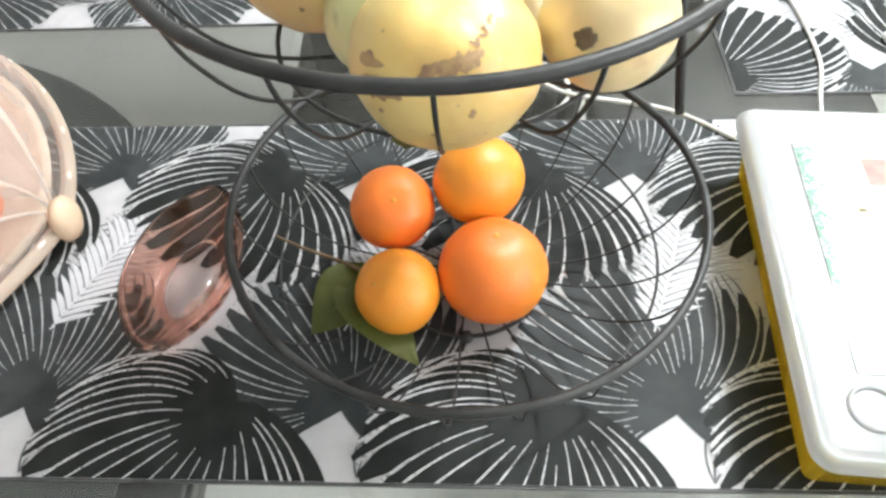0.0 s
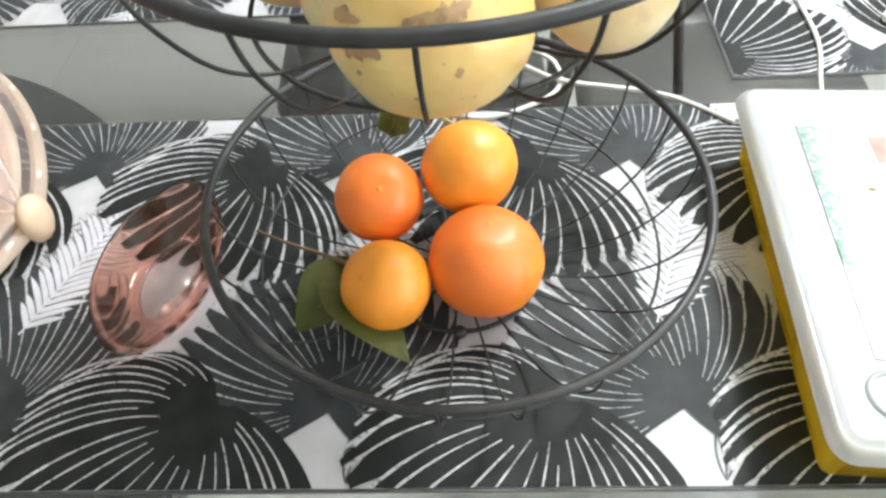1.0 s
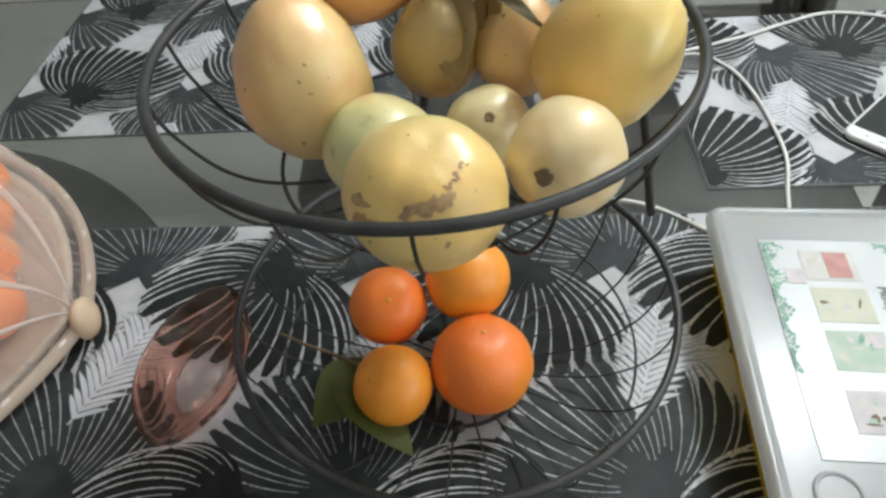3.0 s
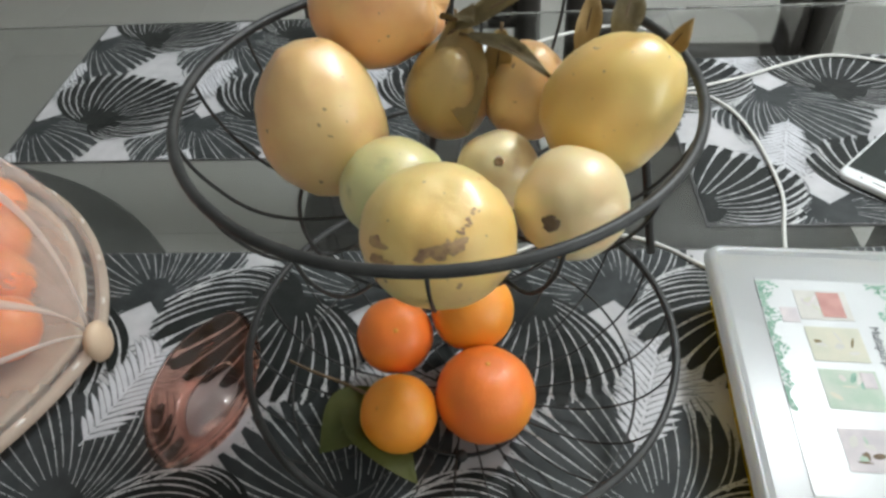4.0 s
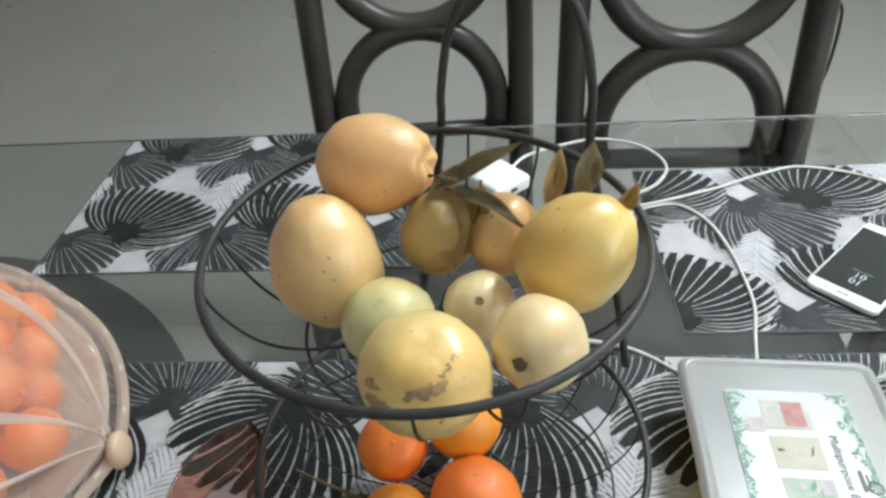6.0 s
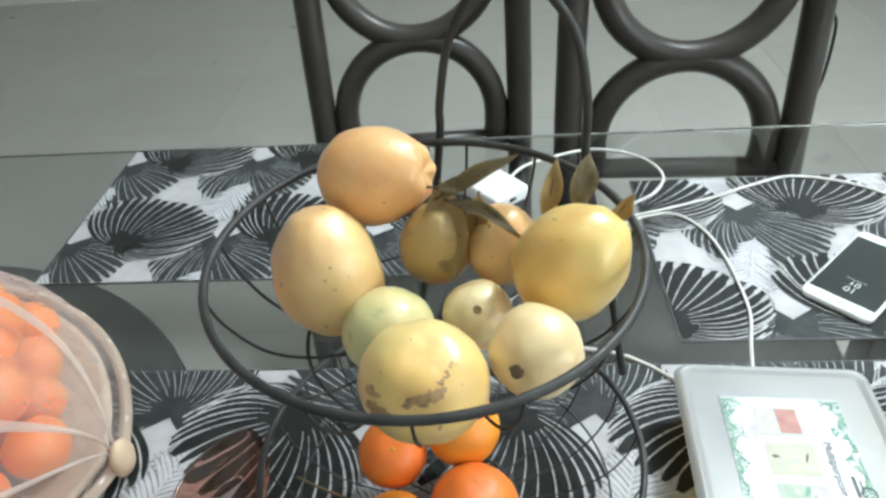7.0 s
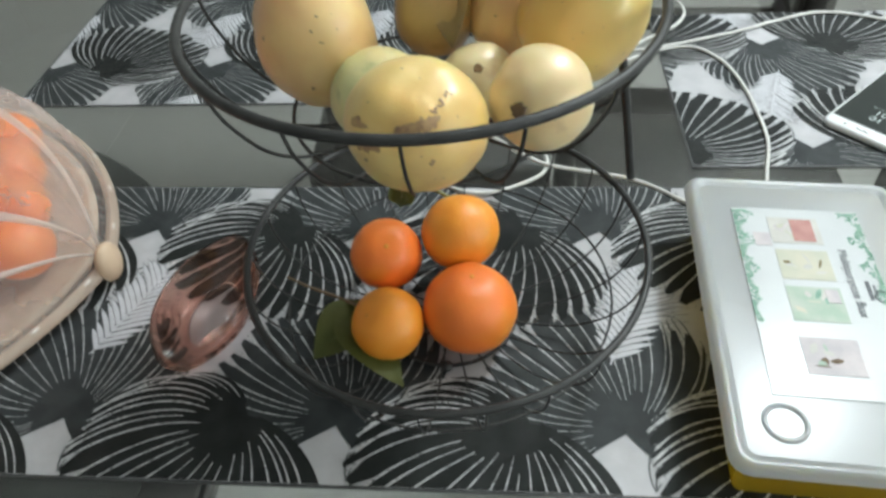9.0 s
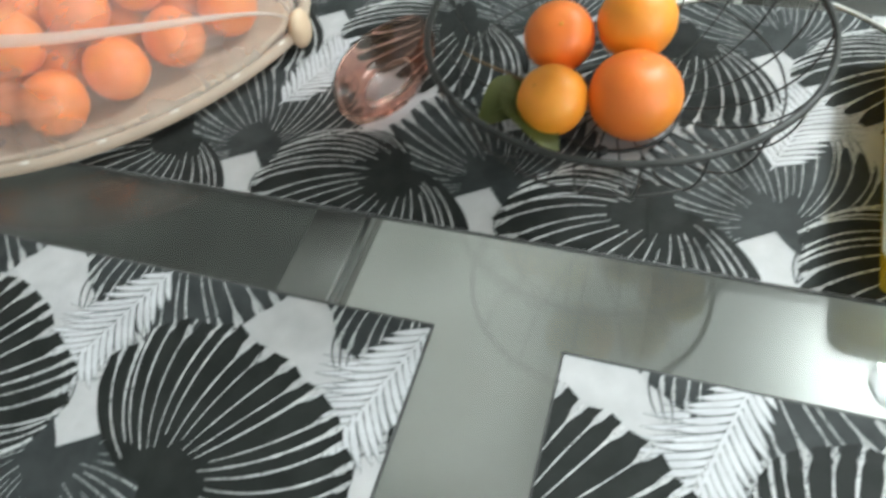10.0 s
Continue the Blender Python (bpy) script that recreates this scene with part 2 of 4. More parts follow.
def glow_through(m, colour, share, clear=0.0):
    """Lets light soak through thin plastic, and part of it straight through."""
    nt = m.node_tree
    tl = nt.nodes.new("ShaderNodeBsdfTranslucent")
    tl.inputs["Color"].default_value = rgba(colour)
    mx = nt.nodes.new("ShaderNodeMixShader")
    mx.inputs[0].default_value = share
    nt.links.new(nt.nodes["Principled BSDF"].outputs[0], mx.inputs[1])
    nt.links.new(tl.outputs[0], mx.inputs[2])
    tr = nt.nodes.new("ShaderNodeBsdfTransparent")
    tr.inputs["Color"].default_value = rgba(colour)
    my = nt.nodes.new("ShaderNodeMixShader")
    my.inputs[0].default_value = clear
    nt.links.new(mx.outputs[0], my.inputs[1])
    nt.links.new(tr.outputs[0], my.inputs[2])
    nt.links.new(my.outputs[0], nt.nodes["Material Output"].inputs["Surface"])


glow_through(M_YELLOW, (0.97, 0.84, 0.26), 0.6, 0.66)
glow_through(M_LID, (0.90, 0.92, 0.94), 0.35, 0.24)
glow_through(M_LID_RIM, (0.88, 0.88, 0.87), 0.40, 0.22)
M_PAPER = surf("label_paper", (0.56, 0.575, 0.58), (0.52, 0.535, 0.54), 20, 0.5, coat=0.5, coat_rough=0.22, coat_ior=1.45)
M_INK = surf("label_ink", (0.10, 0.11, 0.12), (0.16, 0.16, 0.17), 60, 0.6)
M_LEAF_INK = surf("label_green", (0.17, 0.32, 0.24), (0.27, 0.42, 0.33), 120, 0.6, c3=(0.07, 0.20, 0.13), s3=300)
M_PHOTO_A = surf("label_photo_grey", (0.47, 0.455, 0.42), (0.54, 0.52, 0.48), 60, 0.5)
M_PHOTO_B = surf("label_photo_cream", (0.54, 0.51, 0.40), (0.47, 0.47, 0.37), 60, 0.5)
M_PHOTO_C = surf("label_photo_green", (0.34, 0.44, 0.34), (0.46, 0.49, 0.42), 60, 0.5)
M_PHOTO_D = surf("label_photo_mauve", (0.46, 0.42, 0.44), (0.58, 0.52, 0.52), 60, 0.5)
M_TOWEL = surf("label_photo_red", (0.40, 0.17, 0.15), (0.46, 0.22, 0.19), 80, 0.5)
M_PLASTIC_WHITE = surf("white_plastic", (0.86, 0.87, 0.88), (0.82, 0.83, 0.84), 30, 0.18)
M_CABLE = surf("cable_jacket", (0.72, 0.71, 0.68), (0.62, 0.61, 0.58), 30, 0.45)
M_SCREEN = surf("phone_screen", (0.028, 0.034, 0.033), (0.032, 0.038, 0.037), 5, 0.08, coat=0.5)
M_DIGIT = surf("phone_digits", (0.55, 0.60, 0.60), (0.5, 0.55, 0.55), 5, 0.4)
M_DARK = surf("dark_plastic", (0.02, 0.02, 0.02), (0.03, 0.03, 0.03), 40, 0.4)


# ---- builders ----
def thing(name, m, label, category, group="", kind=""):
    ob = new(name)
    ob.empty_display_size = 0.02
    ob.matrix_world = m
    return tagged(ob, label, category, group, kind)


def mesh_of(bm, name, material, smooth=True):
    me = bpy.data.meshes.new(name)
    bmesh.ops.recalc_face_normals(bm, faces=bm.faces)
    bm.to_mesh(me)
    bm.free()
    for p in me.polygons:
        p.use_smooth = smooth
    for mm in (material if isinstance(material, (list, tuple)) else [material]):
        me.materials.append(mm)
    return me


def part(name, bm, material, parent, label="", smooth=True):
    ob = new(name, mesh_of(bm, name, material, smooth))
    ob.parent = parent
    if label:
        ob["label"] = label
    return ob


def box(x0, x1, y0, y1, z0, z1, bevel=0.0, seg=2, bm=None):
    fresh = bmesh.new()
    bmesh.ops.create_cube(fresh, size=1.0)
    for v in fresh.verts:
        v.co = Vector(((x0 + x1) / 2 + v.co.x * (x1 - x0), (y0 + y1) / 2 + v.co.y * (y1 - y0),
                       (z0 + z1) / 2 + v.co.z * (z1 - z0)))
    if bevel:
        bmesh.ops.bevel(fresh, geom=list(fresh.edges), offset=bevel, segments=seg, profile=0.5, affect="EDGES")
    if bm is None:
        return fresh
    me = bpy.data.meshes.new("tmp")
    fresh.to_mesh(me)
    fresh.free()
    bm.from_mesh(me)
    bpy.data.meshes.remove(me)
    return bm


def spline(points, n=8, closed=False):
    """A smooth line through the points."""
    pts = [Vector(p) for p in points]
    out, count = [], len(pts)
    for i in range(count if closed else count - 1):
        if closed:
            a, b, c, d = pts[i - 1], pts[i], pts[(i + 1) % count], pts[(i + 2) % count]
        else:
            a, b, c, d = pts[max(i - 1, 0)], pts[i], pts[i + 1], pts[min(i + 2, count - 1)]
        for k in range(n):
            t = k / n
            out.append(0.5 * (2 * b + (c - a) * t + (2 * a - 5 * b + 4 * c - d) * t * t + (3 * b - 3 * c + d - a) * t ** 3))
    if not closed:
        out.append(pts[-1])
    return out


def tube(bm, pts, r, sides=8, closed=False):
    """A round bar along the points; r is a number or one for each point."""
    pts = [Vector(p) for p in pts]
    count = len(pts)
    rings, normal = [], None
    for i, p in enumerate(pts):
        q0 = pts[i - 1] if (i or closed) else p
        q1 = pts[(i + 1) % count] if (i < count - 1 or closed) else p
        d = (q1 - q0).normalized()
        if normal is None:
            normal = d.orthogonal().normalized()
        normal = (normal - d * normal.dot(d)).normalized()
        side = d.cross(normal)
        rr = r[i] if isinstance(r, (list, tuple)) else r
        rings.append([bm.verts.new(p + rr * (math.cos(2 * math.pi * k / sides) * normal + math.sin(2 * math.pi * k / sides) * side))
                      for k in range(sides)])
    for i in range(count if closed else count - 1):
        a, b = rings[i], rings[(i + 1) % count]
        shift = 0
        if closed and i == count - 1:
            shift = min(range(sides), key=lambda s: (a[0].co - b[s].co).length)
        for k in range(sides):
            bm.faces.new((a[k], a[(k + 1) % sides], b[(k + 1 + shift) % sides], b[(k + shift) % sides]))
    if not closed:
        bm.faces.new(rings[0][::-1])
        bm.faces.new(rings[-1])
    return bm


def circle(cx, cy, cz, r, n=64):
    return [Vector((cx + r * math.cos(2 * math.pi * i / n), cy + r * math.sin(2 * math.pi * i / n), cz)) for i in range(n)]


def lathe(profile, n=32, bm=None):
    """Turns (radius, height) pairs about the upright axis."""
    bm = bm or bmesh.new()
    rings = []
    for r, z in profile:
        if r < 1e-6:
            rings.append([bm.verts.new((0, 0, z))])
        else:
            rings.append([bm.verts.new((r * math.cos(2 * math.pi * k / n), r * math.sin(2 * math.pi * k / n), z)) for k in range(n)])
    for a, b in zip(rings, rings[1:]):
        for k in range(n):
            f = [a[k % len(a)], a[(k + 1) % len(a)], b[(k + 1) % len(b)], b[k % len(b)]]
            f = list(dict.fromkeys(f))
            if len(f) > 2:
                bm.faces.new(f)
    return bm


# ---- room ----
RX0, RX1, RY0, RY1, RZ = -3.3, 2.4, -1.9, 4.4, 2.6
for name, b in (("wall_north", (RX0 - 0.15, RX1 + 0.15, RY1, RY1 + 0.15, 0, RZ)), ("wall_south", (RX0 - 0.15, RX1 + 0.15, RY0 - 0.15, RY0, 0, RZ)),
                ("wall_west", (RX0 - 0.15, RX0, RY0, RY1, 0, RZ))):
    ob = new(name, mesh_of(box(*b), name, M_WALL, False))
    tagged(ob, "plain off-white painted room wall", "wall", kind="structure")
# unseen window, assumed from highlights on the right; added for side fill
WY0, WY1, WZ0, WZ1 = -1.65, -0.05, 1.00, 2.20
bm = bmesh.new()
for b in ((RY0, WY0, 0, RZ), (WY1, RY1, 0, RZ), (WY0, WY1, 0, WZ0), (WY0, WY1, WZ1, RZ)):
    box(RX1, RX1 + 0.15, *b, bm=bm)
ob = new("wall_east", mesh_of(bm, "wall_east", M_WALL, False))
tagged(ob, "plain off-white painted wall with an opening for the added window", "wall", kind="structure")
window = thing("window_1", Matrix.Translation((RX1 + 0.07, 0, 0)), "added unseen white-framed window filling in daylight from the side", "window", kind="structure")
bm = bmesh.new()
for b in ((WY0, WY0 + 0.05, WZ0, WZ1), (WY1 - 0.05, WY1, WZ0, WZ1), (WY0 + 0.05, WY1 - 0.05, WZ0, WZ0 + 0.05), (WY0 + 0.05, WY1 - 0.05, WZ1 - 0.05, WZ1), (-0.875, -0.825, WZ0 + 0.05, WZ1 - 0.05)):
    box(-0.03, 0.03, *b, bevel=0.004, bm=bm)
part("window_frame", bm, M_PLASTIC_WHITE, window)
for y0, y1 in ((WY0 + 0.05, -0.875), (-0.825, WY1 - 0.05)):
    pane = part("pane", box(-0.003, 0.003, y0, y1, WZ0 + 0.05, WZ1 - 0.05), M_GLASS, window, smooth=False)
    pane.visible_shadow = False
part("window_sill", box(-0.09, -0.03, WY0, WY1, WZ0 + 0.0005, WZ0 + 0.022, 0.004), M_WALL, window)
ob = new("ceiling", mesh_of(box(RX0 - 0.15, RX1 + 0.15, RY0 - 0.15, RY1 + 0.15, RZ, RZ + 0.12), "ceiling", M_CEIL, False))
tagged(ob, "plain white painted ceiling", "ceiling", kind="structure")
floor = new("floor", mesh_of(box(RX0 - 0.15, RX1 + 0.15, RY0 - 0.15, RY1 + 0.15, -0.12, -0.004), "floor", M_GROUT, False))
tagged(floor, "beige glazed square floor tiles with tight matching joints", "floor", kind="structure")

fixture = thing("ceiling_light", Matrix.Translation((LAMP.x, LAMP.y, RZ)), "white ceiling lamp holder with a round bulb, switched on", "ceiling light")
part("canopy", lathe([(0, 0), (0.09, 0), (0.09, -0.012), (0.07, -0.03), (0, -0.03)], 32), M_PLASTIC_WHITE, fixture)
part("neck", lathe([(0, -0.03), (0.022, -0.03), (0.022, -0.10), (0.03, -0.13), (0, -0.13)], 20), M_PLASTIC_WHITE, fixture)


# ---- table ----
TOP = 0.75
TX0, TX1, TY0, TY1 = -1.05, 1.05, -0.30, 1.016
table = thing("dining_table", Matrix.Translation((0, 0, 0)), "large clear glass dining table on a dark frame", "table")
bm = box(TX0, TX1, TY0, TY1, TOP - 0.010, TOP, 0.0015, 2)
glass = part("glass_top", bm, M_GLASS, table, "clear slightly green glass tabletop", False)
glass.visible_shadow = False
for lx, ly in ((-0.167, -0.20), (0.743, -0.20), (-0.167, 0.90), (0.743, 0.90)):
    bm = box(lx - 0.03, lx + 0.03, ly - 0.03, ly + 0.03, 0.0, TOP - 0.022, 0.004)
    part("leg", bm, M_CHAIR, table)
    bm = lathe([(0, 0), (0.022, 0), (0.022, 0.012), (0, 0.012)], 24)
    for v in bm.verts:
        v.co += Vector((lx, ly, TOP - 0.022))
    part("pad", bm, M_STEEL, table, "steel pad under the glass")
for x0, x1, y1 in ((-0.190, -0.144, 0.50), (0.72, 0.766, 0.94)):
    part("cross_bar", box(x0, x1, -0.24, y1, TOP - 0.060, TOP - 0.024, 0.003), M_BAR, table, "dark metal bar under the glass")
    part("edge_strip", box(x1 + 0.0002, x1 + 0.0042, -0.24, y1, TOP - 0.034, TOP - 0.026), M_STEEL, table, "bright steel edge strip", False)


# flat dark disc over the tiles, its curved rim reaching under the table
rug = thing("round_rug", Matrix.Translation((-1.60, 0.60, 0.0)), "round charcoal disc lying on the tiles beside the table", "rug")
part("pile", lathe([(0, 0.0005), (1.06, 0.0005), (1.065, 0.004), (1.055, 0.008), (0, 0.009)], 72), M_FLOOR_DISC, rug)


# ---- chairs ----
def dining_chair(m, width, label):
    """Dark chair whose back holds two stacked rings between tapering posts; the sitter faces -y."""
    ch = thing("dining_chair", m, label, "chair", "chairs round the table")
    w = width / 2
    lean = lambda z: 0.10 * max(0.0, z - 0.45)
    for sx in (-1, 1):
        pts = spline([(sx * (w + 0.005), 0.03, 0.0), (sx * w, 0.0, 0.45), (sx * w, lean(0.7), 0.7), (sx * (w - 0.004), lean(1.02), 1.02)], 5)
        part("back_post", tube(bmesh.new(), pts, 0.026, 12), M_CHAIR, ch)
        pts = [(sx * (w - 0.005), -0.40, 0.0), (sx * (w - 0.01), -0.40, 0.425)]
        part("leg", tube(bmesh.new(), pts, 0.017, 10), M_CHAIR, ch)
    rw = w - 0.048
    cz, rz = 0.960, 0.155
    pts = [Vector((rw * math.cos(a), lean(cz + rz * math.sin(a)), cz + rz * math.sin(a))) for a in [2 * math.pi * i / 48 for i in range(48)]]
    part("back_ring", tube(bmesh.new(), pts, 0.0245, 12, closed=True), M_CHAIR, ch)
    cz = 0.645
    arch = [(rw * math.cos(math.pi * i / 24), cz + rz * math.sin(math.pi * i / 24)) for i in range(25)]
    pts = [Vector((x, lean(z), z)) for x, z in [(rw - 0.006, 0.590), (rw - 0.001, 0.615)] + arch + [(-rw + 0.001, 0.615), (-rw + 0.006, 0.590)]]
    part("back_arch", tube(bmesh.new(), pts, 0.0245, 12), M_CHAIR, ch)
    for z in (0.586, 1.125):
        bm = tube(bmesh.new(), [(-w, lean(z), z), (w, lean(z), z)], 0.0195, 12)
        part("back_rail", bm, M_CHAIR, ch)
    for y in (-0.39, 0.0):
        part("seat_rail", box(-w + 0.01, w - 0.01, y - 0.012, y + 0.012, 0.375, 0.425, 0.003), M_CHAIR, ch)
    bm = box(-w - 0.005, w + 0.005, -0.425, -0.022, 0.425, 0.475, 0.02, 3)
    part("seat", bm, M_SEAT, ch, "black padded seat")
    return ch


chair = dining_chair(pose(0.42, 1.145, 0, 0, 0, -2), 0.405, "dark lacquered chair with ringed back, tucked under the table")
second = copy_thing(chair, pose(-0.066, 1.295, 0, 0, 0, 3))
tagged(second, "dark lacquered chair with ringed back, slightly pulled out")


# ---- printed mats ----
TILE_U, TILE_V = 0.2145, 0.211


def strip(bm, base, start, heading, length, width, turn, z, n=8, mat_index=0):
    """One flat leaflet: a tapering curved blade."""
    p, a = Vector(start), heading
    left, right = [], []
    for i in range(n + 1):
        s = i / n
        w = width * (0.25 + 0.75 * math.sin(math.pi * min(1.0, 0.12 + 0.80 * s)) ** 0.7) * (1.0 if s < 0.7 else max(0.0, (1 - s) / 0.3) ** 0.6)
        nrm = Vector((-math.sin(a), math.cos(a)))
        left.append(bm.verts.new((*(base + p + nrm * w / 2), z)))
        right.append(bm.verts.new((*(base + p - nrm * w / 2), z)))
        p = p + Vector((math.cos(a), math.sin(a))) * length / n
        a += turn / n
    for i in range(n):
        f = bm.faces.new((right[i], right[i + 1], left[i + 1], left[i]))
        f.material_index = mat_index


def pick(row, f):
    """The value, or point, at the share f along a row of them."""
    k = f * (len(row) - 1)
    j = min(int(k), len(row) - 2)
    return row[j] * (1 - (k - j)) + row[j + 1] * (k - j)


def palm(layers, base, turned, count, starts, headings, turns, lengths, rnd, tone, gap, line, core):
    """A palm fan: broad leaflets joined round the stem, parted by pale gaps that open towards their tips."""
    n = 14
    starts = [Vector(p) for p in starts]
    edges = []
    for i in range(count + 1):
        f = i / count
        p, a, tn = pick(starts, f), radians(pick(headings, f) + rnd.uniform(-2, 2)), radians(pick(turns, f))
        step = pick(lengths, f) * rnd.uniform(0.95, 1.05) / n
        row = [p]
        for k in range(n):
            p = p + Vector((math.cos(a), math.sin(a))) * step
            a += tn / n
            row.append(p)
        edges.append(row)
    bm = layers[tone]
    put = lambda p, z: (*(base + turned @ p), z)
    layers["z"] += 3e-6
    bm.faces.new([bm.verts.new(put(p, layers["z"])) for p in [row[1] for row in edges] + [Vector(core)]])
    for a, b in zip(edges, edges[1:]):
        layers["z"] += 3e-6
        z = layers["z"]
        reach = rnd.uniform(1.0, 1.03)
        lean = rnd.uniform(0.35, 0.65)
        left, right = [], []
        for k in range(n + 1):
            sh = k / n
            mid = a[k].lerp(b[k], lean if sh > 0.8 else 0.5)
            if k == n:
                mid = mid + (mid - (a[k - 1] + b[k - 1]) / 2) * (reach - 1) * n
            wide = 1.0 if sh < 0.80 else max(layers["tip"], ((1 - sh) / 0.20) ** 0.5)
            left.append(bm.verts.new(put(mid + (a[k] - mid) * wide, z)))
            right.append(bm.verts.new(put(mid + (b[k] - mid) * wide, z)))
        for k in range(n):
            bm.faces.new((left[k], left[k + 1], right[k + 1], right[k]))
    pale = layers[gap]
    for row in edges[1:-1]:
        layers["z"] += 3e-6
        z = layers["z"]
        k0 = rnd.choice((1, 1, 2, 2, 3))
        w1 = line * rnd.uniform(1.1, 2.0)
        left, right = [], []
        for k in range(k0, n + 1):
            d = (row[min(k + 1, n)] - row[max(k - 1, 0)]).normalized()
            nrm = Vector((-d.y, d.x))
            w = line * 0.45 + (w1 - line * 0.45) * (k - k0) / (n - k0)
            w *= rnd.uniform(0.7, 1.3)
            left.append(pale.verts.new(put(row[k] + nrm * w / 2, z)))
            right.append(pale.verts.new(put(row[k] - nrm * w / 2, z)))
        for k in range(len(left) - 1):
            pale.faces.new((right[k], right[k + 1], left[k + 1], left[k]))


def feather(layers, base, turned, start, heading, length, blade, tone, rnd, count=13, sweep=38, thick=0.0017, rim=0.0):
    """A pinnate leaf: a stem with slanting leaflets on both sides, each with a dark rim where one is given."""
    h = radians(heading)
    d = Vector((math.cos(h), math.sin(h)))
    for i in range(count):
        s = (i + 1) / (count + 1)
        for side in (-1, 1):
            p = Vector(start) + d * length * s
            ln = blade * math.sin(math.pi * (0.18 + 0.75 * s)) * rnd.uniform(0.85, 1.1)
            a, bend = h + side * radians(sweep + rnd.uniform(-3, 3)) + layers["rot"], side * 0.35
            if rim:
                layers["z"] += 1.5e-6
                strip(layers["line"], base, turned @ p, a, ln * 1.03, thick + rim, bend, layers["z"], 5)
            layers["z"] += 1.5e-6
            strip(layers[tone], base, turned @ p, a, ln, thick, bend, layers["z"], 5)
    layers["z"] += 1.5e-6
    strip(layers["line" if not rim else tone], base, turned @ Vector(start), h + layers["rot"], length, 0.0022, 0.1, layers["z"])


def outlined_leaf(layers, base, turned, start, heading, length, bend, rnd):
    """A leaf drawn with two thin lines that part and meet again, and a vein between them."""
    for side in (-1, 0, 1):
        layers["z"] += 1.5e-6
        strip(layers["line"], base, turned @ Vector(start), radians(heading + side * 26) + layers["rot"], length, 0.0015 * rnd.uniform(0.8, 1.3),
              -side * radians(52) + radians(bend), layers["z"], 8)


def placemat(name, x0, x1, y0, y1, origin, upside, label, seed):
    """A flat woven mat printed with palm fans, repeated in a grid from origin."""
    rnd = random.Random(seed)
    mat = thing(name, Matrix.Translation(((x0 + x1) / 2, (y0 + y1) / 2, TOP)), label, "placemat" if name == "placemat" else "table runner",
                "mats on the table")
    hx, hy = (x1 - x0) / 2, (y1 - y0) / 2
    part("cloth", box(-hx, hx, -hy, hy, 0.0003, 0.0015), M_MAT, mat, "white woven vinyl ground", False)
    bm = bmesh.new()
    for b in ((-hx - 0.002, hx + 0.002, -hy - 0.002, -hy), (-hx - 0.002, hx + 0.002, hy, hy + 0.002), (-hx - 0.002, -hx, -hy, hy), (hx, hx + 0.002, -hy, hy)):
        box(b[0], b[1], b[2], b[3], 0.0002, 0.0018, bm=bm)
    part("binding", bm, M_MAT_EDGE, mat, "dark edge binding", False)
    layers = {k: bmesh.new() for k in ("pale", "dotted", "black", "grey", "line", "silver")}
    layers["rot"] = math.pi if upside else 0.0
    layers["tip"] = 0.60 if upside else 0.35
    turned = Matrix.Rotation(layers["rot"], 2)
    sign = -1 if upside else 1
    o = Vector(origin) - Vector(((x0 + x1) / 2, (y0 + y1) / 2))
    cells = []
    for i in range(-8, 9):
        for j in range(-5, 6):
            c = o + Vector((i * TILE_U, j * TILE_V))
            if abs(c.x) < hx + 0.14 and abs(c.y) < hy + 0.14:
                cells.append(c)
    for c in cells:
        layers["z"] = 0.00165
        feather(layers, c, turned, (-0.135, 0.045), 68, 0.125, 0.050, "silver", rnd, 12, 42, 0.0042, 0.0012)
        for start, heading, length, bend in (((0.070, -0.062), 24, 0.050, -10), ((0.074, -0.068), 4, 0.056, 8), ((0.070, -0.074), -16, 0.044, 14), ((-0.020, 0.110), 70, 0.050, 20),
                                              ((0.046, -0.058), 60, 0.045, 20), ((0.100, -0.040), 80, 0.050, -24), ((0.052, -0.070), -40, 0.040, 10), ((-0.070, 0.075), 100, 0.045, 14)):
            outlined_leaf(layers, c, turned, start, heading, length, bend, rnd)
    for c in cells:
        layers["z"] = 0.0020
        g = c + turned @ Vector((0.082, 0.014))
        palm(layers, g, turned, 30, ((-0.014, -0.020), (-0.014, -0.009), (-0.013, 0.003), (-0.005, 0.012), (0.007, 0.011), (0.016, 0.003), (0.018, -0.008), (0.012, -0.016)),
             (222, 196, 164, 126, 92, 60, 22, -14), (-52, -44, -22, 8, 26, 44, 66, 74), (0.092, 0.100, 0.096, 0.102, 0.104, 0.100, 0.098, 0.086), rnd, "grey", "dotted", 0.0011, (0.004, -0.010))
        strip(layers["grey"], g, turned @ Vector((0, 0)), radians(-52) + layers["rot"], 0.058, 0.009, 0.2, layers["z"])
    for c in cells:
        layers["z"] = 0.0022
        feather(layers, c, turned, (0.080, 0.064), 69, 0.128, 0.042, "silver", rnd, 18, 44, 0.0046, 0.0013)
    for c in cells:
        layers["z"] = 0.0024
        palm(layers, c, turned, 26, ((0.012, 0.022), (-0.001, 0.020), (-0.009, 0.013), (-0.012, 0.003), (-0.011, -0.008), (0.002, -0.011), (0.014, -0.008), (0.024, -0.002), (0.024, 0.010)),
             (118, 134, 152, 174, 208, 250, 286, 314, 336), (100, 92, 78, 52, 20, -14, -36, -46, -54), (0.080, 0.102, 0.114, 0.114, 0.098, 0.092, 0.104, 0.106, 0.098), rnd, "black", "pale", 0.0014, (0.016, 0.010))
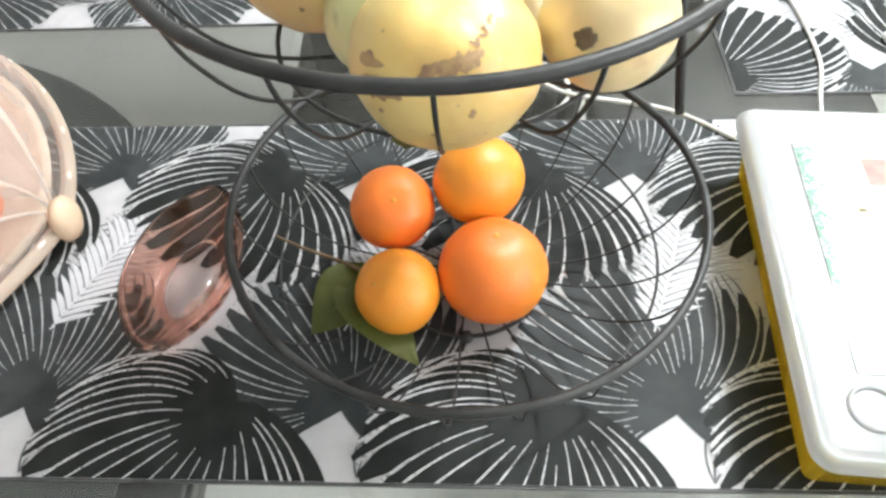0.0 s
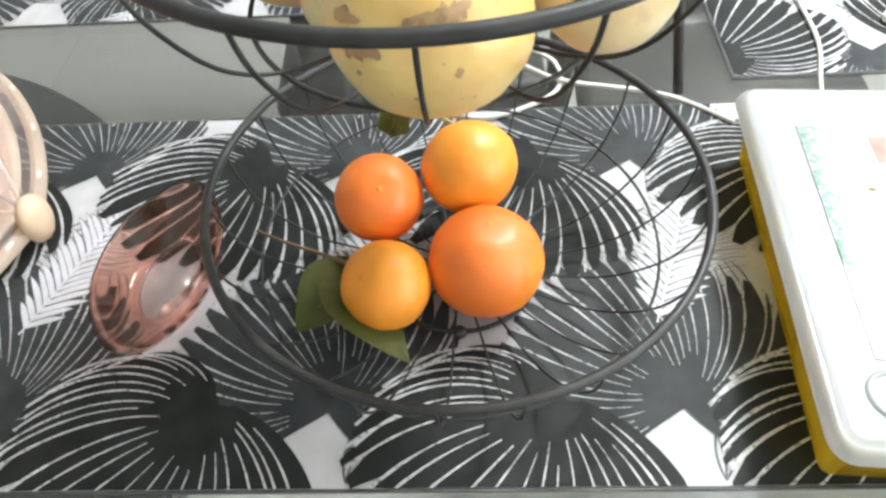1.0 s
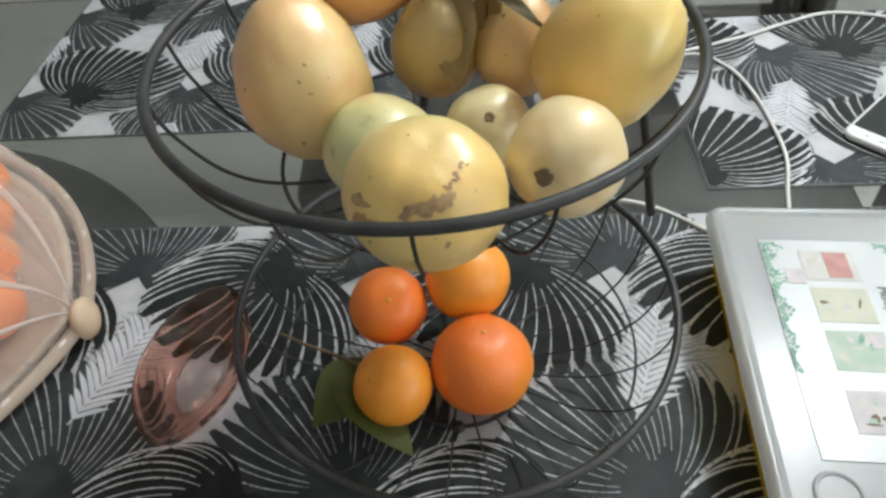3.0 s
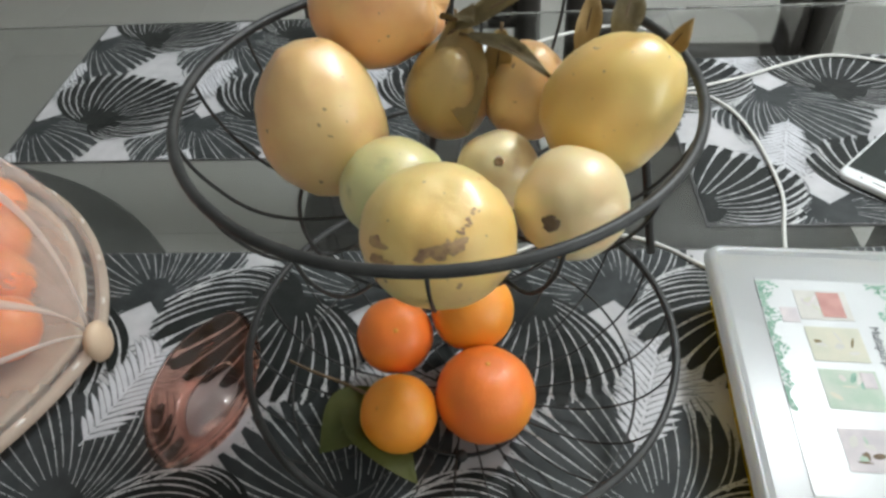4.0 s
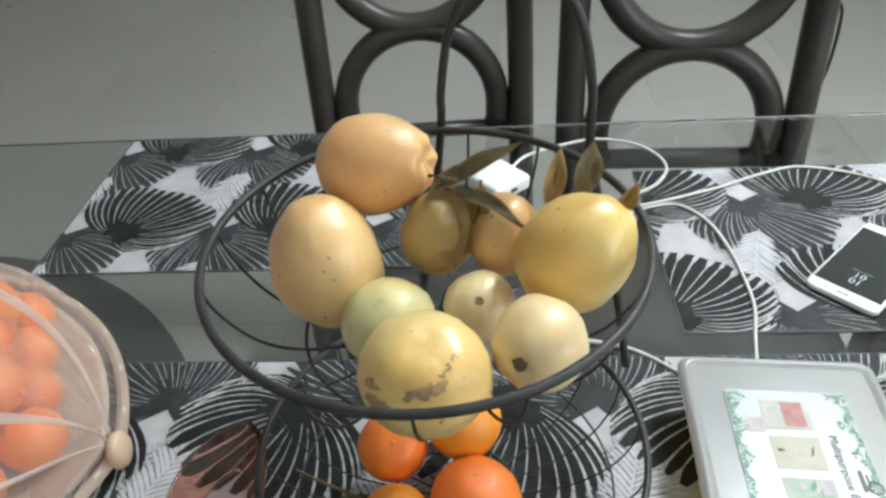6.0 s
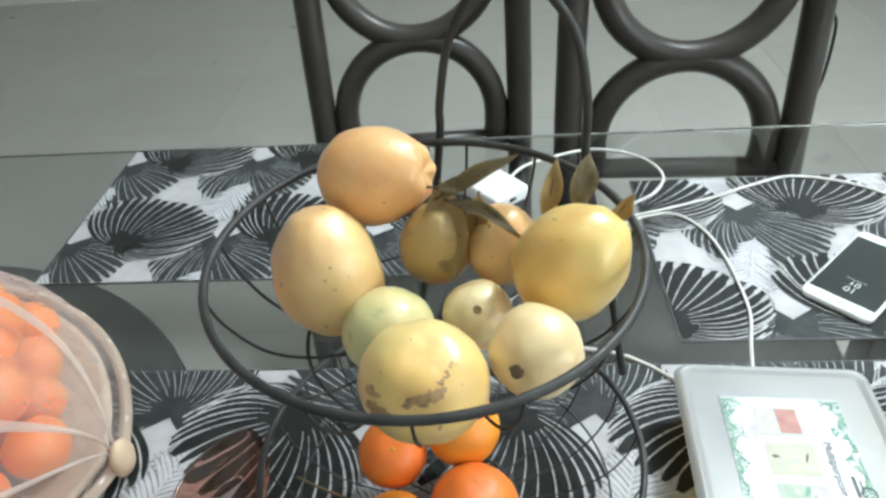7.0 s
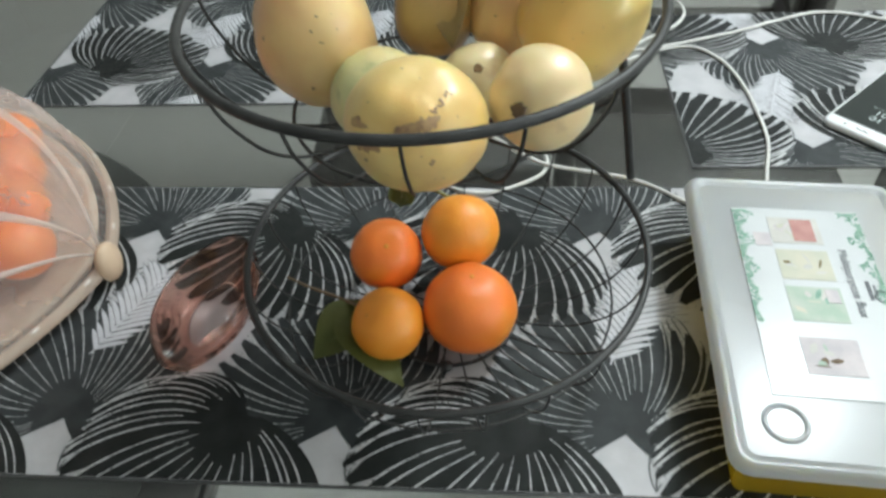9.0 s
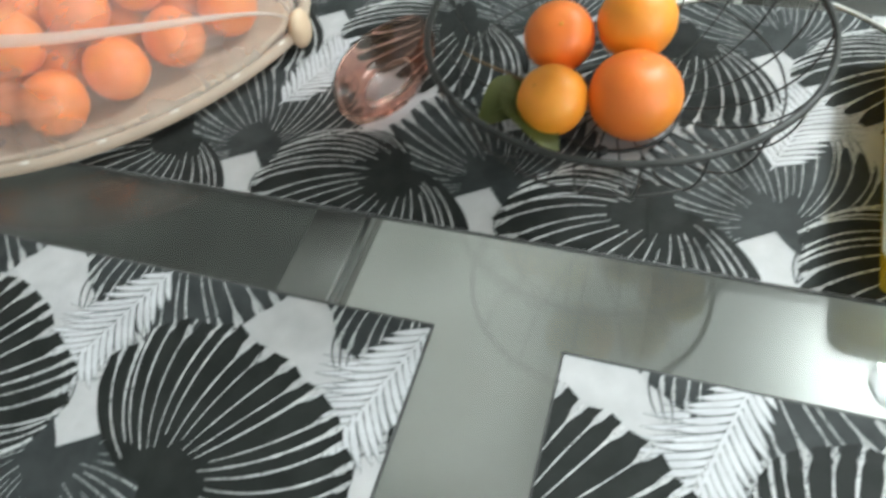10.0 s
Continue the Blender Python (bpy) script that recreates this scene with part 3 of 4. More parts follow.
    for key, material in (("pale", M_PALE), ("dotted", M_DOTTED), ("line", M_LINE), ("silver", M_SILVER), ("grey", M_GREY), ("black", M_BLACK)):
        bm = layers[key]
        for co, no in (((hx, 0, 0), (1, 0, 0)), ((-hx, 0, 0), (-1, 0, 0)), ((0, hy, 0), (0, 1, 0)), ((0, -hy, 0), (0, -1, 0))):
            bmesh.ops.bisect_plane(bm, geom=list(bm.verts) + list(bm.edges) + list(bm.faces), plane_co=co, plane_no=no, clear_outer=True)
        ob = part(key + "_print", bm, material, mat, smooth=False)
        ob["kind"] = "stuff"
    return mat


MAT_TOP = TOP + 0.0027
placemat("table_runner", -0.80, 0.98, 0.186, 0.507, (-0.130, 0.229), False, "long runner printed with black and grey palm leaves on white", 1)
placemat("placemat", -0.520, -0.025, 0.664, 1.006, (-0.430, 0.752), True, "placemat with black palm leaf print at the far edge", 2)
placemat("placemat", 0.274, 0.960, 0.541, 0.862, (0.485, 0.785), True, "placemat with palm leaf print under a phone and cables", 3)
placemat("placemat", -0.560, -0.052, -0.24, 0.098, (-0.184, -0.046), True, "placemat with palm leaf print on bare glass", 4)
placemat("placemat", 0.042, 0.560, -0.24, 0.098, (0.245, -0.030), True, "placemat with palm leaf print near the yellow box", 5)


# ---- two-tier wire fruit basket ----
BX, BY = 0.036, 0.341
basket = thing("fruit_basket", Matrix.Translation((BX, BY, MAT_TOP)), "two-tier black wire fruit basket with a hoop handle", "fruit basket")


def wire_bowl(cx, cy, profile, rim_r, wire_r, count, rings, name):
    """An open bowl of thin wires hung from a thick rim; profile runs (radius, height) from the rim to the middle."""
    bowl = new(name)
    bowl.parent = basket
    bowl.empty_display_size = 0.02
    r0, z0 = profile[0]
    part("rim", tube(bmesh.new(), circle(cx, cy, z0, r0, 80), rim_r, 10, True), M_WIRE, bowl)
    for r, z, t in rings:
        part("hoop", tube(bmesh.new(), circle(cx, cy, z, r, 64), t, 8, True), M_WIRE, bowl)
    for i in range(count):
        a = 2 * math.pi * (i + 0.3) / count
        pts = spline([(cx + r * math.cos(a), cy + r * math.sin(a), z) for r, z in profile], 4)
        part("wire", tube(bmesh.new(), pts, wire_r, 6), M_WIRE, bowl)
    return bowl


def on_profile(profile, z):
    for (r0, z0), (r1, z1) in zip(profile, profile[1:]):
        if z1 <= z <= z0:
            return r0 + (r1 - r0) * (z0 - z) / (z0 - z1)


low = [(0.150, 0.0876), (0.146, 0.062), (0.130, 0.034), (0.098, 0.012), (0.055, 0.005), (0.018, 0.004)]
wire_bowl(0, 0, low, 0.0028, 0.0008, 22, [(0.130, 0.034, 0.0010), (0.055, 0.004, 0.0016), (0.018, 0.004, 0.0016)], "lower_bowl")
UX, UY = -0.0065, 0.0150
up = [(0.1405, 0.2755), (0.134, 0.252), (0.115, 0.222), (0.088, 0.205), (0.045, 0.196), (0.016, 0.195)]
wire_bowl(UX, UY, up, 0.0030, 0.0011, 15, [(0.088, 0.2045, 0.0013), (0.016, 0.195, 0.0016)], "upper_bowl")
W = lambda x, y, z: Vector((x - BX, y - BY, z - MAT_TOP))
pts = spline([W(0.002, 0.488, 0.842), W(0.020, 0.500, 0.93), W(0.034, 0.502, 1.03), W(0.036, 0.499, 1.06), W(0.046, 0.499, 1.11), W(0.070, 0.487, 1.155),
              W(0.100, 0.468, 1.165), W(0.131, 0.452, 1.135), W(0.143, 0.446, 1.085), W(0.145, 0.440, 1.03), W(0.166, 0.428, 0.94), W(0.183, 0.414, 0.842)], 6)
part("hoop_handle", tube(bmesh.new(), pts, 0.0034, 10), M_WIRE, basket)
for a in (30, 150, 270):
    bm = bmesh.new()
    bmesh.ops.create_uvsphere(bm, u_segments=12, v_segments=8, radius=0.005)
    for v in bm.verts:
        v.co = Vector((v.co.x, v.co.y, v.co.z * 0.7)) + Vector((0.055 * math.cos(radians(a)), 0.055 * math.sin(radians(a)), 0.0036))
    part("foot", bm, M_WIRE, basket)


# ---- fruit ----
def fruit_point(d, radii, egg, lump, seed, crater=0.0):
    """The skin's point in the direction d: a lumpy egg with a dimple, or a folded hollow, at its top."""
    shift = Vector((seed * 3.7, seed * 1.9, seed * 5.3))
    k = 1 + lump * noise.noise(d * 1.6 + shift) + lump * 0.4 * noise.noise(d * 4.0 + shift) + lump * 0.10 * noise.noise(d * 11.0 + shift)
    k -= 0.05 * max(0.0, (d.z - 0.93) / 0.07)
    if crater:
        s = min(1.0, max(0.0, (d.z - 0.78) / 0.22))
        k += crater * (0.35 * math.sin(math.pi * s) * (0.4 + 0.6 * math.cos(5 * math.atan2(d.y, d.x))) - s * s)
    taper = 1 + egg * d.z
    return Vector((d.x * radii[0] * taper, d.y * radii[1] * taper, d.z * radii[2])) * k


def fruit_mesh(radii, egg, lump, seed, u=48, v=32, crater=0.0):
    bm = bmesh.new()
    bmesh.ops.create_uvsphere(bm, u_segments=u, v_segments=v, radius=1.0)
    for w in bm.verts:
        w.co = fruit_point(w.co.normalized(), radii, egg, lump, seed, crater)
    return bm


def guava(x, y, z, radii, turn, material, label, seed, egg=-0.10, calyx="dark", size=1.0, crater=0.0, scars=()):
    """scars: rows of (aim, end, width, count): marks on the skin from one outward direction to another, in the room's axes."""
    ob = thing("guava", pose(x, y, z, *turn), label, "guava", "guavas in the upper bowl")
    part("skin", fruit_mesh(radii, egg, 0.045, seed, crater=crater), material, ob)
    rnd = random.Random(seed)
    if calyx:
        bm = lathe([(0, 0.0006), (0.0028, 0.0010), (0.0052, 0.0022), (0.0066, 0.0012), (0.0060, -0.0014), (0, -0.002)], 22)
        for w in bm.verts:
            k = rnd.uniform(0.78, 1.22) if w.co.to_2d().length > 0.004 else 1.0
            w.co = Vector((w.co.x * k, w.co.y * k, w.co.z * k)) * size + Vector((0, 0, radii[2] * (0.944 - crater * 1.0)))
        part("calyx", bm, M_CALYX if calyx == "dark" else M_CALYX_TAN, ob, "dried calyx at the blossom end")
    back = pose(0, 0, 0, *turn).to_3x3().inverted()
    for aim, end, width, count in scars:
        a, b = back @ Vector(aim).normalized(), back @ Vector(end).normalized()
        bm = bmesh.new()
        for i in range(count):
            d = (a.lerp(b, (i + rnd.uniform(-0.3, 0.3)) / max(1, count - 1)) + Vector([rnd.gauss(0, 0.02) for _ in range(3)])).normalized()
            e = d.orthogonal().normalized()
            f = d.cross(e)
            turn_by = rnd.uniform(0, 6.28)
            wide, tall = width * rnd.uniform(0.5, 1.2), width * rnd.uniform(0.3, 0.8)
            ring = []
            for q in range(9):
                t = 2 * math.pi * q / 9
                c, n = math.cos(t) * wide, math.sin(t) * tall
                o = e * (c * math.cos(turn_by) - n * math.sin(turn_by)) + f * (c * math.sin(turn_by) + n * math.cos(turn_by))
                ring.append((d + o * rnd.uniform(0.7, 1.3)).normalized())
            lift = 1.009 + 0.0002 * i
            mid = bm.verts.new(fruit_point(d, radii, egg, 0.045, seed, crater) * (lift + 0.002))
            vs = [bm.verts.new(fruit_point(r, radii, egg, 0.045, seed, crater) * lift) for r in ring]
            for q in range(9):
                bm.faces.new((mid, vs[q], vs[(q + 1) % 9]))
        scar = part("scar", bm, M_SCAR, ob, "brown scarred patch on the skin")
        scar["kind"] = "stuff"
    return ob


guava(0.034, 0.265, 1.001, (0.0375, 0.0358, 0.0335), (14, 8, 0), M_GUAVA_BLOTCH, "large pale yellow guava with brown blotches", 1, egg=0.05, calyx="",
      scars=(((-0.16, -0.80, 0.48), (0.36, -0.70, 0.66), 0.075, 26), ((0.30, -0.70, 0.68), (0.56, -0.36, 0.96), 0.030, 15), ((0.06, -0.78, 0.54), (0.30, -0.74, 0.62), 0.085, 14),
             ((-0.66, -0.66, 0.30), (-0.40, -0.86, 0.28), 0.120, 12), ((-0.70, -0.54, 0.50), (-0.60, -0.64, 0.50), 0.085, 7), ((0.30, -0.95, 0.10), (0.31, -0.95, 0.09), 0.040, 3)))
guava(0.002, 0.337, 0.975, (0.032, 0.031, 0.028), (-20, -20, 0), M_GUAVA_GREEN, "pale green guava half hidden behind another", 2, calyx="")
guava(0.064, 0.348, 0.976, (0.0245, 0.0235, 0.0225), (40, 0, 0), M_GUAVA_CREAM, "small pale guava in the middle of the bowl", 3, calyx="tan", size=0.42)
guava(0.098, 0.283, 1.0045, (0.028, 0.028, 0.027), (72, 0, -28), M_GUAVA_CREAM, "pale guava with a dark blossom end", 4, calyx="dark", size=0.62)
guava(-0.042, 0.372, 0.998, (0.0385, 0.038, 0.0480), (-12, -8, 0), M_GUAVA, "tall pale guava with pinkish skin", 5, egg=-0.08, calyx="")
guava(-0.008, 0.429, 1.040, (0.036, 0.035, 0.044), (0, 82, -12), M_GUAVA_TAN, "large orange-tan guava resting on top of the pile", 6, calyx="", crater=0.13)
guava(0.126, 0.352, 1.017, (0.036, 0.035, 0.042), (0, 42, 10), M_GUAVA_YELLOW, "yellow guava leaning on the basket rim", 7, calyx="")
guava(0.034, 0.402, 0.998, (0.027, 0.027, 0.034), (10, 10, 0), M_OLIVE_SHADED, "olive guava, shade put into its colour, with a leaf against it", 8, calyx="")
guava(0.082, 0.398, 0.998, (0.027, 0.027, 0.031), (0, 0, 0), M_GUAVA, "tan guava behind a curled leaf", 9, calyx="")


def citrus(name, x, y, z, r, turn, material, label, group, seed):
    ob = thing(name, pose(x, y, z, *turn), label, name, group)
    part("peel", fruit_mesh((r, r, r * 0.95), 0.0, 0.025, seed, 36, 22), material, ob)
    bm = lathe([(0, 0.0004), (0.0016, 0.0004), (0.0021, -0.0008), (0.0, -0.002)], 8)
    for v in bm.verts:
        v.co.z += r * 0.905
    part("stem_end", bm, M_NAVEL, ob, "small pale stem scar")
    return ob


G_OR = "citrus in the lower bowl"
citrus("orange", 0.054, 0.317, 0.7905, 0.0372, (-6, 4, 0), M_ORANGE, "large ripe orange in the lower wire bowl", G_OR, 11)
citrus("mandarin", -0.009, 0.300, 0.7905, 0.0288, (20, -30, 0), M_MANDARIN, "mandarin with a leafy twig in the lower bowl", G_OR, 12)
citrus("mandarin", -0.015, 0.358, 0.8085, 0.0292, (30, 10, 0), M_ORANGE, "smooth deep orange mandarin in the lower bowl", G_OR, 13)
citrus("mandarin", 0.045, 0.376, 0.8165, 0.0322, (-50, -40, 0), M_MANDARIN, "mandarin with a greenish patch and long stem", G_OR, 14)


# ---- leaves and twigs ----
def blade(base, tip, up_hint, width, curl, material, label, name="leaf", group="loose leaves"):
    """A leaf from base to tip with a fold along its midrib and a bend."""
    base, tip = Vector(base), Vector(tip)
    ob = thing(name, Matrix.Translation(base), label, "leaf", group)
    d = tip - base
    ln = d.length
    d.normalize()
    side = d.cross(Vector(up_hint)).normalized()
    nrm = side.cross(d).normalized()
    bm = bmesh.new()
    rows, n = [], 12
    for i in range(n + 1):
        s = i / n
        w = width * math.sin(math.pi * min(1, 0.06 + 0.94 * s) ** 0.85) + 0.0004
        c = d * ln * s + nrm * curl * math.sin(math.pi * s)
        rows.append([bm.verts.new(c + side * w * k + nrm * (abs(k) * w * 0.35 + 0.0012 * math.sin(9 * s + 3 * k))) for k in (-1, -0.5, 0, 0.5, 1)])
    for a, b in zip(rows, rows[1:]):
        for k in range(4):
            bm.faces.new((a[k], a[k + 1], b[k + 1], b[k]))
    bmesh.ops.solidify(bm, geom=list(bm.faces), thickness=0.0005)
    part("blade", bm, material, ob)
    bm = tube(bmesh.new(), [d * ln * s + nrm * (curl * math.sin(math.pi * s) - 0.0006) for s in [i / 10 for i in range(-1, 11)]],
              [0.0009 * (1.2 - 0.9 * i / 11) for i in range(12)], 6)
    part("midrib", bm, M_STEM if material == M_LEAF else M_TWIG, ob)
    return ob


def twig(points, r, material, label, name="twig"):
    p0 = Vector(points[0])
    ob = thing(name, Matrix.Translation(p0), label, "twig", "loose twigs")
    pts = spline([Vector(p) - p0 for p in points], 6)
    part("stem", tube(bmesh.new(), pts, [r * (1.1 - 0.4 * i / len(pts)) for i in range(len(pts))], 7), material, ob)
    return ob


# ---- pink glass dish ----
def leaf_dish():
    ob = thing("glass_dish", pose(-0.167, 0.333, MAT_TOP + 0.0002, 0, 0, -5), "pink transparent glass dish, pointed oval", "dish")
    n = 64

    def shell(levels, closed):
        bm = bmesh.new()
        rings = []
        for k, z in levels:
            ring = []
            for i in range(n if k else 1):
                a = 2 * math.pi * i / n
                c, q = math.cos(a), math.sin(a)
                ring.append(bm.verts.new((0.041 * c * (1 - 0.16 * abs(q) ** 3) * k, 0.070 * q * (1 + 0.05 * abs(q) ** 6) * k, z)))
            rings.append(ring)
        pairs = list(zip(rings, rings[1:])) + ([(rings[-1], rings[0])] if closed else [])
        for a, b in pairs:
            for i in range(n):
                bm.faces.new(list(dict.fromkeys([a[i % len(a)], a[(i + 1) % len(a)], b[(i + 1) % len(b)], b[i % len(b)]])))
        return bm

    wall = part("wall", shell([(0.475, 0.0002), (0.70, 0.002), (0.90, 0.014), (1.0, 0.029), (0.985, 0.0305), (0.945, 0.0285), (0.76, 0.0165), (0.60, 0.0090), (0.475, 0.0062)], True), M_PINK, ob, "thick rose-brown glass wall")
    base = part("base", shell([(0.0, 0.0), (0.47, 0.0), (0.47, 0.0060), (0.0, 0.0055)], False), M_PINK_CLEAR, ob, "nearly clear glass bottom")
    wall.visible_shadow = base.visible_shadow = False
    return ob


leaf_dish()


# ---- round basket of mandarins under a folding net cover ----
CX, CY, CA, CARC, CDROP, CH = -0.598, 0.381, 0.319, 0.326, 0.068, 0.135
CB = CARC - CDROP


def half_width(x):
    """Half the width of the pointed oval at x from its middle."""
    return max(0.0, math.sqrt(max(0.0, CARC ** 2 - x * x)) - CDROP)


def oval(k, z, n=48):
    top = [(CA * math.cos(math.pi * i / n), half_width(CA * math.cos(math.pi * i / n))) for i in range(n)]
    return [Vector((x * k, y * k, z)) for x, y in top] + [Vector((-x * k, -y * k, z)) for x, y in top]


tray = thing("woven_tray", Matrix.Translation((CX, CY, MAT_TOP)), "oval woven cane tray full of mandarins", "tray")
bm = bmesh.new()
rings = [[bm.verts.new(p) for p in oval(k, z)] for k, z in ((0.86, 0.0), (0.94, 0.008), (0.955, 0.016), (0.925, 0.016), (0.87, 0.006))]
for a, b in zip(rings, rings[1:]):
    for i in range(len(a)):
        bm.faces.new((a[i], a[(i + 1) % len(a)], b[(i + 1) % len(b)], b[i]))
bm.faces.new(rings[0][::-1])
bm.faces.new(rings[-1])
part("woven_base", bm, M_CANE, tray)
cover = thing("net_food_cover", Matrix.Translation((CX, CY, MAT_TOP)), "folding white net food cover over a tray of mandarins", "food cover")
HOOPS = (0, 44, 80, 116, 180)


def crown(x):
    """The net's height over the rim along the middle line."""
    return CH * math.sqrt(half_width(x) / CB)


def net_height(x, y):
    w = half_width(x)
    if abs(y) >= w:
        return 0.0
    c = (abs(y) / w) ** (1 / 0.75)
    return 0.016 + crown(x) * math.sqrt(1 - c * c) ** 0.75


def cover_point(theta, phi, sag=0.0):
    x = CA * math.cos(theta)
    c, sn = math.cos(phi), max(0.0, math.sin(phi))
    return Vector((x, -half_width(x) * math.copysign(abs(c) ** 0.75, c) * (1 - sag), 0.016 + crown(x) * sn ** 0.75 * (1 - sag)))


bm = bmesh.new()
grid, NT, NP = [], 48, 120
for j in range(NP + 1):
    phi_d = 180.0 * j / NP
    lo = max(h for h in HOOPS if h <= phi_d + 1e-6)
    hi = min([h for h in HOOPS if h > phi_d + 1e-6] or [180])
    f = (phi_d - lo) / (hi - lo) if hi > lo else 0
    row = []
    for i in range(NT + 1):
        th = math.pi * i / NT
        wr = 0.034 * noise.noise(Vector((th * 4, phi_d * 0.1, 2.0))) + 0.014 * math.sin(th * 22 + phi_d * 0.2) + 0.008 * noise.noise(Vector((th * 16, phi_d * 0.05, 4.0)))
        wr += 0.040 * abs(noise.noise(Vector((th * 0.8, phi_d * 0.16, 9.0)))) + 0.010 * noise.noise(Vector((th * 2.2, phi_d * 0.34, 5.0)))
        row.append(bm.verts.new(cover_point(th, radians(phi_d), math.sin(math.pi * f) * (0.06 + wr + 0.010 * noise.noise(Vector((th * 9, phi_d * 0.06, 7.0)))))))
    grid.append(row)
for a, b in zip(grid, grid[1:]):
    for i in range(NT):
        bm.faces.new((a[i], a[i + 1], b[i + 1], b[i]))
bmesh.ops.remove_doubles(bm, verts=bm.verts, dist=1e-5)
part("net", bm, M_NET, cover, "thin white translucent netting")
for h in HOOPS[1:-1]:
    bm = bmesh.new()
    rows = []
    for i in range(1, 48):
        th = math.pi * i / 48
        wav = 0.35 * noise.noise(Vector((th * 5, h, 1.0)))
        rows.append([bm.verts.new(cover_point(th, radians(h + (d + wav) * 1.0)) * (1.006 if abs(d) < 1.2 else 1.001)) for d in (-2.3, -1.0, 0.0, 1.0, 2.3)])
    for a, b in zip(rows, rows[1:]):
        for k in range(4):
            bm.faces.new((a[k], a[k + 1], b[k + 1], b[k]))
    part("rib", bm, M_RIB, cover, "flat pale tape over a hoop")
    part("hoop", tube(bmesh.new(), [cover_point(math.pi * i / 40, radians(h)) * 0.998 for i in range(1, 40)], 0.0011, 6), M_RIB, cover)
rimpts = oval(1.0, 0.016)
part("rim", tube(bmesh.new(), rimpts, 0.0058, 10, True), M_TAPE, cover, "padded beige rim binding")
edge = oval(1.008, 0.0215, 44)
for i in range(1, len(edge), 3):
    d = edge[(i + 1) % len(edge)] - edge[i - 1]
    a = math.atan2(d.y, d.x)
    bm = bmesh.new()
    bmesh.ops.create_uvsphere(bm, u_segments=8, v_segments=6, radius=1.0)
    for v in bm.verts:
        q = Vector((v.co.x * 0.0050, v.co.y * 0.0019, v.co.z * 0.0016))
        v.co = edge[i] + Vector((q.x * math.cos(a) - q.y * math.sin(a), q.x * math.sin(a) + q.y * math.cos(a), q.z))
    part("stitch", bm, M_STUD, cover)
for sx in (-1, 1):
    bm = lathe([(0, 0.012), (0.009, 0.0105), (0.0145, 0.006), (0.0165, 0.000), (0.0145, -0.006), (0, -0.008)], 20)
    for v in bm.verts:
        q = v.co.copy()
        v.co = Vector((sx * (CA + 0.003 + q.z * 0.75), q.x, 0.0195 + q.y * 1.25))
    part("hinge_knob", bm, M_KNOB, cover, "round beige plastic hinge knob")

rnd = random.Random(5)
master = None
CITRUS_R = 0.0295
for z, ox, oy in ((0.0365, 0.0, 0.0), (0.0845, 0.031, 0.018)):
    for i in range(-5, 6):
        for j in range(-5, 6):
            x = (i + 0.5 * (j % 2)) * 0.0615 + ox
            y = j * 0.0535 + oy
            room = min(net_height(x + 0.8 * CITRUS_R * math.cos(a), y + 0.8 * CITRUS_R * math.sin(a)) for a in [math.pi * q / 4 for q in range(8)])
            if room * 0.95 < z + 0.56 * CITRUS_R or net_height(x, y) * 0.93 < z + CITRUS_R:
                continue
            m = pose(CX + x + rnd.uniform(-0.001, 0.001), CY + y + rnd.uniform(-0.001, 0.001), MAT_TOP + z, rnd.uniform(-60, 60), rnd.uniform(-60, 60), rnd.uniform(0, 360))
            if master is None:
                master = citrus("mandarin", 0, 0, 0, CITRUS_R, (0, 0, 0), M_ORANGE, "ripe mandarin in the netted tray", "mandarins in the tray", 21)
                master.matrix_world = m
            else:
                copy_thing(master, m)


# ---- plastic storage box ----
sbox = thing("storage_box", pose(0.217, 0.176, MAT_TOP, 0, 0, -4), "yellow plastic box with frosted white lid and paper label", "storage box")
BW, BL = 0.172, 0.284


def rounded(w, l, r, n=6):
    pts = []
    for cx, cy, a0 in ((w - r, l - r, 0), (r, l - r, 90), (r, r, 180), (w - r, r, 270)):
        for i in range(n + 1):
            a = radians(a0 + 90 * i / n)
            pts.append((cx + r * math.cos(a), cy + r * math.sin(a)))
    return pts


def loft(levels, w, l, r, cap_first=True, cap_last=True):
    """Stacks rounded rectangles; levels are (inset, height)."""
    bm = bmesh.new()
    rings = []
    for inset, z in levels:
        pts = rounded(w - 2 * inset, l - 2 * inset, max(0.002, r - inset * 0.6))
        rings.append([bm.verts.new((x + inset, y + inset, z)) for x, y in pts])
    for a, b in zip(rings, rings[1:]):
        for i in range(len(a)):
            bm.faces.new((a[i], a[(i + 1) % len(a)], b[(i + 1) % len(b)], b[i]))
    if cap_first:
        bm.faces.new(rings[0][::-1])
    if cap_last:
        bm.faces.new(rings[-1])
    return bm


part("tub", loft([(0.020, 0.0), (0.016, 0.003), (0.0115, 0.040), (0.0085, 0.043), (0.0085, 0.0485), (0.0105, 0.0485), (0.0135, 0.040), (0.018, 0.005)], BW, BL, 0.016),
     M_YELLOW, sbox, "yellow translucent tub")
lid = part("lid", loft([(0.006, 0.047), (0.0022, 0.0490), (0.0018, 0.0515), (0.0040, 0.0560), (0.0060, 0.0574), (0.0085, 0.0574), (0.011, 0.0562)], BW, BL, 0.015, True, False),
           M_LID_RIM, sbox, "pale raised lid rim")
part("lid_panel", loft([(0.011, 0.0562), (0.0135, 0.0553)], BW, BL, 0.015, False, True), M_LID, sbox, "frosted grey-white lid panel", False)
for cx, cy, r in ((0.040, 0.038, 0.013),):
    part("lid_boss", tube(bmesh.new(), circle(cx, cy, 0.0556, r, 28), 0.0016, 8, True), M_LID_RIM, sbox)
